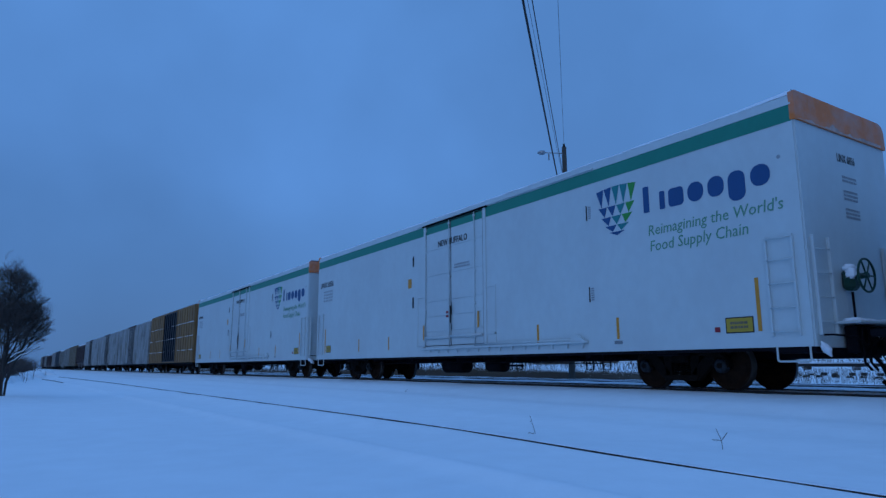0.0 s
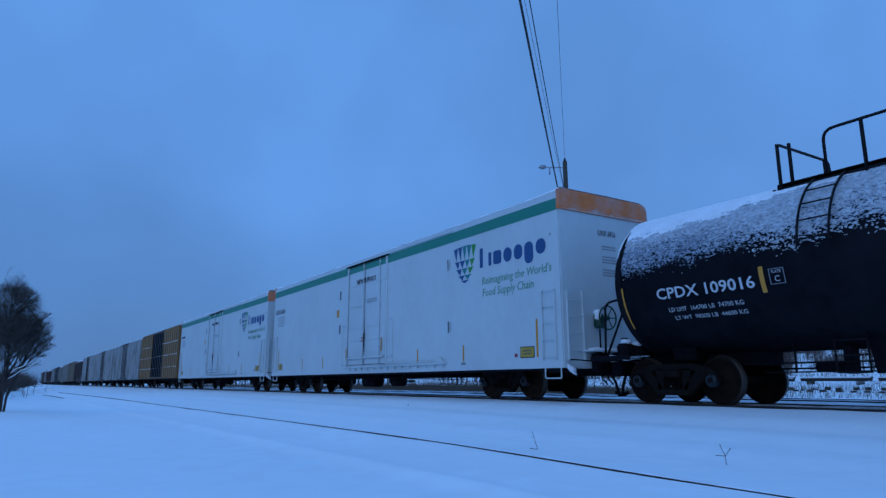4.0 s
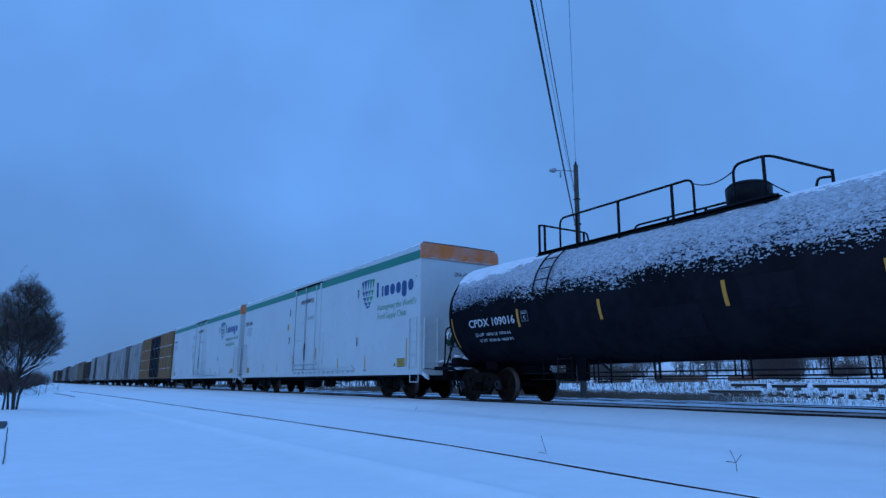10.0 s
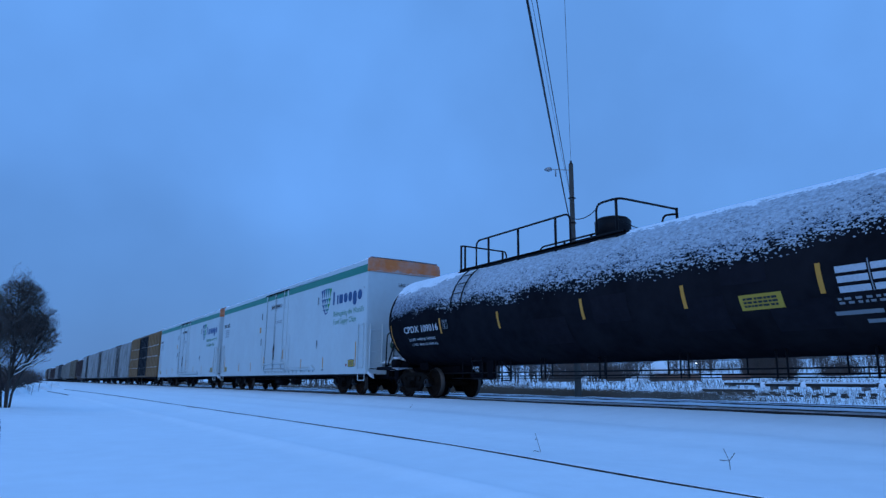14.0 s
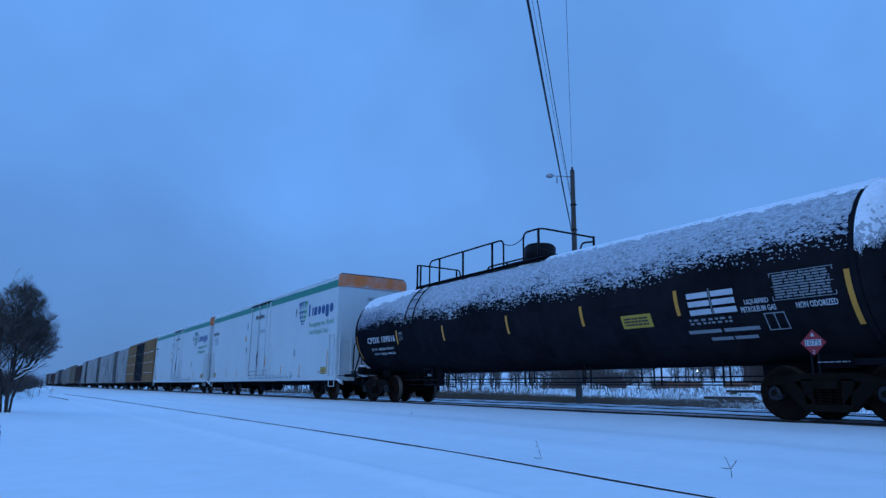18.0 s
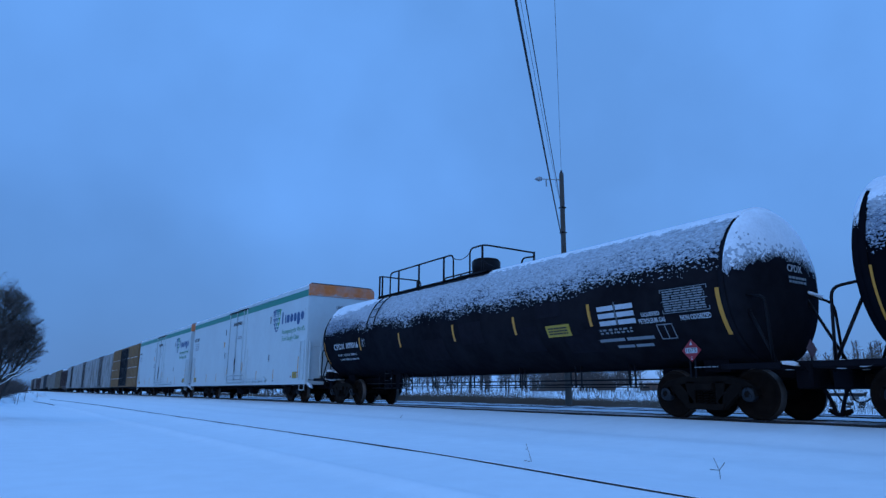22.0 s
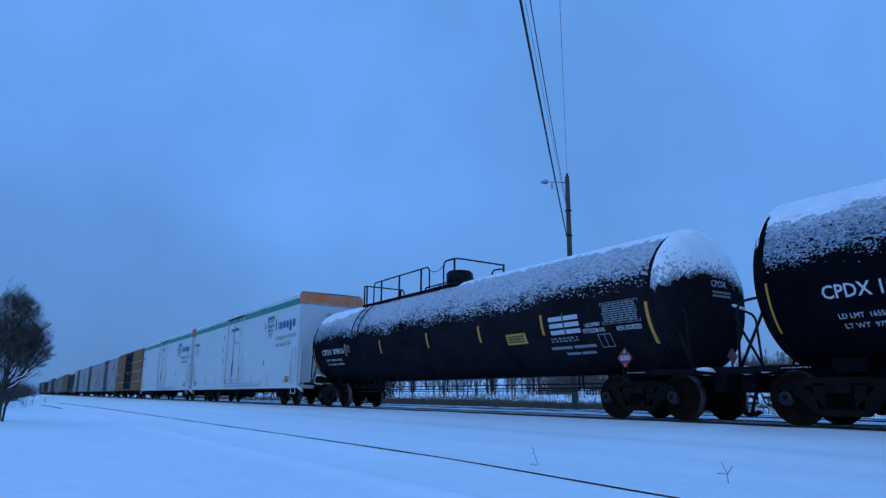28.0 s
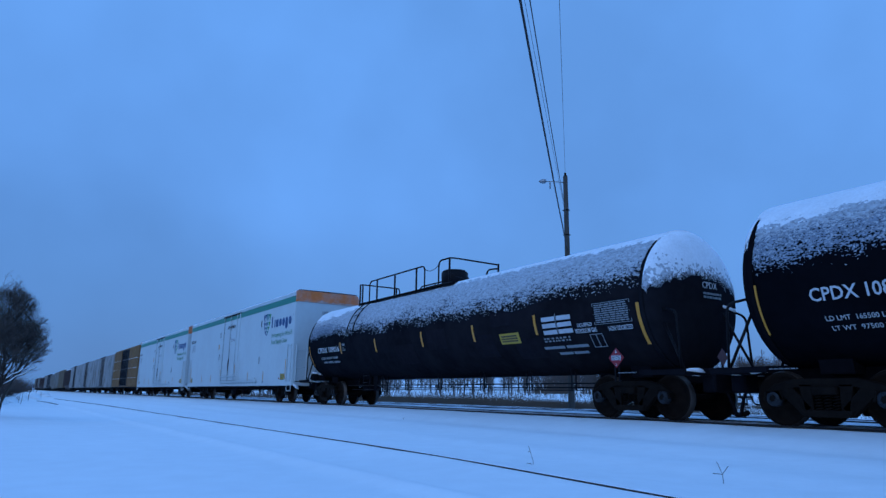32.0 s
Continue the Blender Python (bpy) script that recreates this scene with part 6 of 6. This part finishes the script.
# ---- beyond the tracks ----
stalks("weed_strip", [(28, 24, 1.2, 1.4, 900, 0.4), (31, 21, 1.5, 2.0, 900, 0.36), (34, 18, 2.5, 3.5, 800, 0.34), (32, 10, 3, 4, 600, 0.32), (30, 30, 1.5, 2.0, 900, 0.4), (27, 27, 1.2, 1.6, 900, 0.42), (40, 30, 3, 4, 700, 0.4), (27.5, 34, 1.5, 3.0, 1500, 0.5), (30, 41, 2.0, 3.5, 1500, 0.55), (32, 50, 2.5, 4.0, 1500, 0.6)], "dry brown weeds standing in the snow", M_WEED, 21, 0.005)
stalks("near_weeds", [(24.5, 22, 0.8, 1.2, 1800, 0.44), (25.0, 19.4, 0.8, 1.2, 2000, 0.48), (25.5, 16.5, 1.0, 1.6, 700, 0.38), (26.5, 13, 1.4, 2.2, 420, 0.34), (27.5, 9, 1.5, 2.5, 320, 0.34)], "fine pale dry grass standing in the snow", M_GRASS, 27, 0.003)
stalks("dense_brush", [(70.3, 45.2, 0.5, 0.5, 500, 3.6), (71.0, 44.0, 0.5, 0.5, 500, 3.6), (71.8, 42.6, 0.5, 0.5, 500, 3.4), (74, 37.6, 0.9, 0.8, 600, 1.5), (63, 60, 1.5, 1.5, 700, 2.6), (60, 64, 1.5, 2.0, 700, 2.8), (79, 33, 1.2, 1.0, 600, 1.8), (84, 27, 1.5, 1.5, 600, 1.8)], "dense clumps of brown bare brush in the field", M_TWIG, 28, 0.022)
stalks("brush_strip", [(23.4 + 0.12 * k, 23.5 + 1.3 * k, 0.8, 0.9, 1100, 0.50) for k in range(26)], "dense band of dry brown brush", M_WEED, 22, 0.006)
stalks("bank_brush", [(-1.30, 30, 0.28, 0.9, 2200, 0.85), (-1.20, 34, 0.34, 1.4, 2600, 1.0), (-1.05, 40, 0.38, 2.0, 2600, 1.1), (-0.75, 50, 0.45, 4.0, 2600, 1.2), (-0.2, 68, 0.6, 6.0, 2400, 1.4), (0.7, 95, 0.9, 10.0, 2400, 1.8)], "dense dark reddish-brown brush on the bank", M_BRUSH, 24, 0.008)
stalks("far_brush_strip", [(26 + 0.1 * k, 42 + 6.0 * k, 1.2, 3.0, 360, 0.6) for k in range(20)], "band of dark dry brush along the far side of the tracks", M_WEED, 29, 0.009)
stalks("field_weeds", [(48, 40, 8, 8, 700, 0.6), (58, 30, 8, 8, 500, 0.6), (88, 60, 10, 12, 1500, 1.6), (95, 40, 10, 10, 1200, 1.6), (45, 60, 9, 10, 700, 0.7), (40, 90, 10, 16, 700, 0.9)], "scattered weeds over a snowy field", M_WEED, 23, 0.012)


def far_woods():
    """A thin belt of bare trees far across the field."""
    rnd = random.Random(31)
    verts, faces = [], []

    def stick(p, q, r, r2):
        k = len(verts)
        for c, w in ((p, r), (q, r2)):
            for a in range(3):
                verts.append((c[0] + w * math.cos(a * 2.094), c[1] + w * math.sin(a * 2.094), c[2]))
        for a in range(3):
            b = (a + 1) % 3
            faces.append((k + a, k + b, k + 3 + b, k + 3 + a))

    for _ in range(440):
        az, dist = math.radians(rnd.uniform(14, 76)), rnd.choice((rnd.uniform(75, 120), rnd.uniform(130, 230)))
        x, y = dist * math.sin(az), dist * math.cos(az)
        if x < 24:
            continue
        z = ground_height(x, y)
        h = rnd.uniform(2.6, 4.6)
        stick((x, y, z - 0.2), (x + rnd.gauss(0, 0.2), y, z + h), 0.10, 0.03)
        for _ in range(38):
            t = rnd.uniform(0.12, 0.95)
            a = rnd.uniform(0, 6.28)
            l = h * rnd.uniform(0.12, 0.34) * (1.2 - t)
            p = (x, y, z + h * t)
            q = (x + l * math.cos(a), y + l * math.sin(a), z + h * t + l * rnd.uniform(0.4, 1.3))
            stick(p, q, 0.035, 0.014)
            for _ in range(2):
                m = tuple(p[i] + (q[i] - p[i]) * 0.6 for i in range(3))
                stick(m, (m[0] + rnd.gauss(0, 0.35) * l, m[1] + rnd.gauss(0, 0.35) * l, m[2] + rnd.uniform(0.3, 0.8) * l), 0.016, 0.008)
    me = bpy.data.meshes.new("far_woods")
    me.from_pydata(verts, [], faces)
    me.materials.append(M_TWIG)
    tagged(new("far_woods", me), "belt of bare grey-brown trees beyond the field", "woods", kind="stuff")


far_woods()


def snow_mound(x, y, w, d, h, seed):
    bm = B()
    made = bmesh.ops.create_icosphere(bm, subdivisions=4, radius=1)["verts"]
    for v in made:
        v.co *= 1 + 0.22 * noise.noise(v.co * 1.7 + Vector((seed, 0, 0))) + 0.06 * noise.noise(v.co * 6)
        v.co = Vector((v.co.x * w, v.co.y * d, v.co.z * h))
    solid("snow_mound", bm, M_SNOW, pose(x, y, ground_height(x, y) - 0.1, 0, 0, seed * 40), "rounded mound of ploughed snow", "snow mound", "mounds of snow", smooth=True)


for i, (x, y, w, d, h) in enumerate(((72, 58, 4.6, 2.4, 2.7), (76, 49, 2.4, 1.6, 2.1), (60.3, 53.6, 1.5, 0.9, 0.7), (60, 60, 2.0, 1.2, 0.7), (84, 36, 2.6, 1.6, 1.3))):
    snow_mound(x, y, w, d, h, i)


for i, (x, y, w, d, h) in enumerate(((-1.0, 28.2, 0.7, 1.1, 0.30), (-0.75, 31.5, 0.6, 1.3, 0.34), (-0.45, 36.0, 0.7, 1.8, 0.36), (-0.1, 42.0, 0.8, 2.4, 0.42), (0.5, 51.0, 0.9, 3.0, 0.5), (1.5, 66.0, 1.2, 4.0, 0.6), (2.9, 88.0, 1.5, 6.0, 0.7))):
    snow_mound(x, y, w, d, h, 0.02 * i)


def rail_stack():
    """Stored rails lying on blocks in the snow behind the main track, in three rows."""
    st = thing("stored_rails", pose(36, 0, 0), "rows of stored rails lying on blocks in the snow", "rails")
    rnd = random.Random(12)
    for dx, y0, y1, high in ((0.0, 23.2, 26.6, 0.12), (4.4, 2.0, 25.2, 0.30), (10.0, 21.0, 33.0, 0.24)):
        y = y0
        while y < y1 - 1.0:
            e = min(y1, y + rnd.uniform(3.2, 4.6))
            z = ground_height(36 + dx, (y + e) / 2) + high
            bm = B()
            prism_y(bm, [(-0.14, z - 0.12), (0.14, z - 0.12), (0.13, z + 0.06), (-0.13, z + 0.06)], y, e)
            rail = part("stored_rail", bm, M_RUST, st, "", pose(dx, 0, 0))
            bm = B()
            box(bm, -0.10, 0.12, y + 0.1, e - 0.1, z + 0.058, z + 0.11, 0.01)
            part("rail_snow", bm, M_SNOW_CAP, rail)
            for yy in (y + 0.5, e - 0.7):
                bm = B()
                box(bm, -0.3, 0.3, yy, yy + 0.22, z - high - 0.15, z - 0.118, 0.02)
                part("block", bm, M_TIE, st, "", pose(dx, 0, 0))
            bm = B()
            made = bmesh.ops.create_icosphere(bm, subdivisions=2, radius=0.22)["verts"]
            for v in made:
                v.co *= 1 + 0.4 * noise.noise(v.co * 5 + Vector((y, 0, 0)))
            bmesh.ops.translate(bm, verts=made, vec=(0, e + 0.12, z - 0.05))
            part("snow_lump", bm, M_SNOW_CAP, st, "", pose(dx, 0, 0), smooth=True)
            y = e + rnd.uniform(0.25, 0.5)


def buried_track():
    """A disused track of which only the ends of its ties stand out of the snow."""
    tr = thing("old_track", pose(31.6, 0, 0), "disused track whose dark tie ends stick out of the snow", "track")
    rnd = random.Random(14)
    bm = B()
    box(bm, -0.10, 0.10, -0.12, 0.12, -0.2, 0.07, 0.03)
    tie = mesh_of(bm, M_RUST)
    for dx in (0, 1.6):
        for k in range(34):
            y = 3 + k * 0.62 + rnd.uniform(-0.12, 0.12)
            if rnd.random() < 0.85:
                part("tie", tie, None, tr, "", pose(dx + rnd.uniform(-0.1, 0.1), y, ground_height(31.6 + dx, y) + rnd.uniform(0.0, 0.08), 0, 0, rnd.uniform(-8, 8)))


buried_track()
rail_stack()


def shed(x, y, turn, w, d, h, mat, label):
    """A low far building with a snowy roof, a door and windows."""
    s = thing("shed", pose(x, y, ground_height(x, y) - 0.1, 0, 0, turn), label, "building", "far sheds")
    bm = B()
    box(bm, -w / 2, w / 2, -d / 2, d / 2, 0, h)
    part("wall", bm, mat, s)
    bm = B()
    prism(bm, [(-d / 2 - 0.3, h), (d / 2 + 0.3, h), (0, h + 0.9)], -w / 2 - 0.3, w / 2 + 0.3)
    part("roof", bm, M_SNOW_CAP, s, "snow-covered roof")
    n = max(2, int(w / 3))
    for i in range(n):
        bm = B()
        xx = -w / 2 + w * (i + 0.5) / n
        box(bm, xx - 0.5, xx + 0.5, -d / 2 - 0.05, -d / 2 + 0.1, 1.0, 2.1, 0.02)
        part("window", bm, M_DARKGLASS, s)


shed(120, 92, 38, 16, 8, 2.6, M_WALLFAR, "low grey shed with a snow-covered roof")
shed(126, 70, 30, 12, 7, 2.4, M_WALLFAR, "low grey shed with a snow-covered roof")
shed(104, 110, 45, 10, 6, 2.6, M_BRICKFAR, "small brick shed with a snow-covered roof")


def fence_wall(x, y, turn, w, h):
    bm = B()
    box(bm, -w / 2, w / 2, -0.15, 0.15, 0, h, 0.03)
    box(bm, -w / 2, w / 2, -0.2, 0.2, h, h + 0.1, 0.03, 1)
    solid("low_wall", bm, [M_BRICKFAR, M_SNOW_CAP], pose(x, y, ground_height(x, y) - 0.1, 0, 0, turn), "low brown wall topped with snow", "wall", "low walls")


fence_wall(63.3, 50.0, -56, 4.8, 0.85)
fence_wall(66.5, 44.8, -58, 2.9, 0.65)


def yard_lamp(x, y):
    p = thing("yard_lamp", pose(x, y, ground_height(x, y)), "distant lit yard lamp on a thin pole", "lamp")
    bm = B()
    rod(bm, (0, 0, -0.2), (0, 0, 1.2), 0.06, 8)
    part("post", bm, M_ZINC, p)
    m = bpy.data.materials.new("lamp_glow")
    m.use_nodes = True
    b = m.node_tree.nodes["Principled BSDF"]
    b.inputs["Emission Color"].default_value = (1.0, 0.97, 0.9, 1)
    b.inputs["Emission Strength"].default_value = 6
    bm = B()
    bmesh.ops.create_icosphere(bm, subdivisions=2, radius=0.13)
    part("bulb", bm, m, p, "glowing white lamp", pose(0, 0, 1.3))


yard_lamp(80, 59.9)


def cleared_path():
    """A strip of bare wet asphalt showing beside the snow, with a thin edge that runs on towards the viewer."""
    bm = B()
    rnd = random.Random(5)

    def strip(y0, y1, step, near, far):
        rows = []
        y = y0
        while y < y1:
            a, b = near(y), far(y)
            rows.append([bm.verts.new((x, y, ground_height(x, y) + 0.012)) for x in (a, a * 0.67 + b * 0.33, a * 0.33 + b * 0.67, b)])
            y += step
        for p, q in zip(rows, rows[1:]):
            for i in range(3):
                bm.faces.new((p[i], q[i], q[i + 1], p[i + 1]))

    wob = lambda y: 0.012 * math.sin(y * 3.1) + 0.02 * noise.noise(Vector((y * 1.3, 0, 4)))
    strip(13.5, 15.3, 0.2, lambda y: -0.165 + wob(y), lambda y: -1.7)
    strip(7.6, 13.6, 0.2, lambda y: -0.068 - 0.0105 * (y - 8) + 0.3 * wob(y), lambda y: -0.080 - 0.0105 * (y - 8) + 0.3 * wob(y))
    bmesh.ops.recalc_face_normals(bm, faces=bm.faces)
    solid("path", bm, M_ASPHALT, pose(0, 0, 0), "patch of bare wet asphalt at the edge of the snow", "path", kind="structure")


cleared_path()


# ---- what moves ----
RUN = [(0, 5.649), (1, 7.194), (2, 8.683), (3, 10.12), (5.5, 13.437), (7, 15.277), (9, 17.515), (11, 19.507), (13, 21.27), (14.5, 22.505), (16.5, 23.968), (18, 24.936), (20, 26.061), (22, 26.996), (24, 27.755), (25.5, 28.227), (27.5, 28.706), (28.5, 28.857), (29.5, 28.935), (30.5, 28.939), (32, 28.939)]


def run(t):
    """How far the train has come along the track: it slows down and stops shortly before 30 s."""
    k = max(i for i in range(len(RUN) - 1) if RUN[i][0] <= max(t, 0))
    (t0, s0), (t1, s1) = RUN[k], RUN[k + 1]

    def slope(i):
        a, b = RUN[max(i - 1, 0)], RUN[min(i + 1, len(RUN) - 1)]
        return (b[1] - a[1]) / (b[0] - a[0])

    h, u = t1 - t0, (t - t0) / (t1 - t0)
    return (2 * u ** 3 - 3 * u ** 2 + 1) * s0 + (u ** 3 - 2 * u ** 2 + u) * h * slope(k) + (3 * u ** 2 - 2 * u ** 3) * s1 + (u ** 3 - u ** 2) * h * slope(k + 1)


def motions():
    steps = [0.25 * k for k in range(129)]
    for car, y in CARS:
        walk(car, [(t, pose(TRACK, y + run(t), 0)) for t in steps])
    start = run(0)
    for w, (x, y, z) in WHEELS:
        walk(w, [(t, pose(x, y, z, -math.degrees((run(t) - start) / WHEEL_R))) for t in steps])


motions()
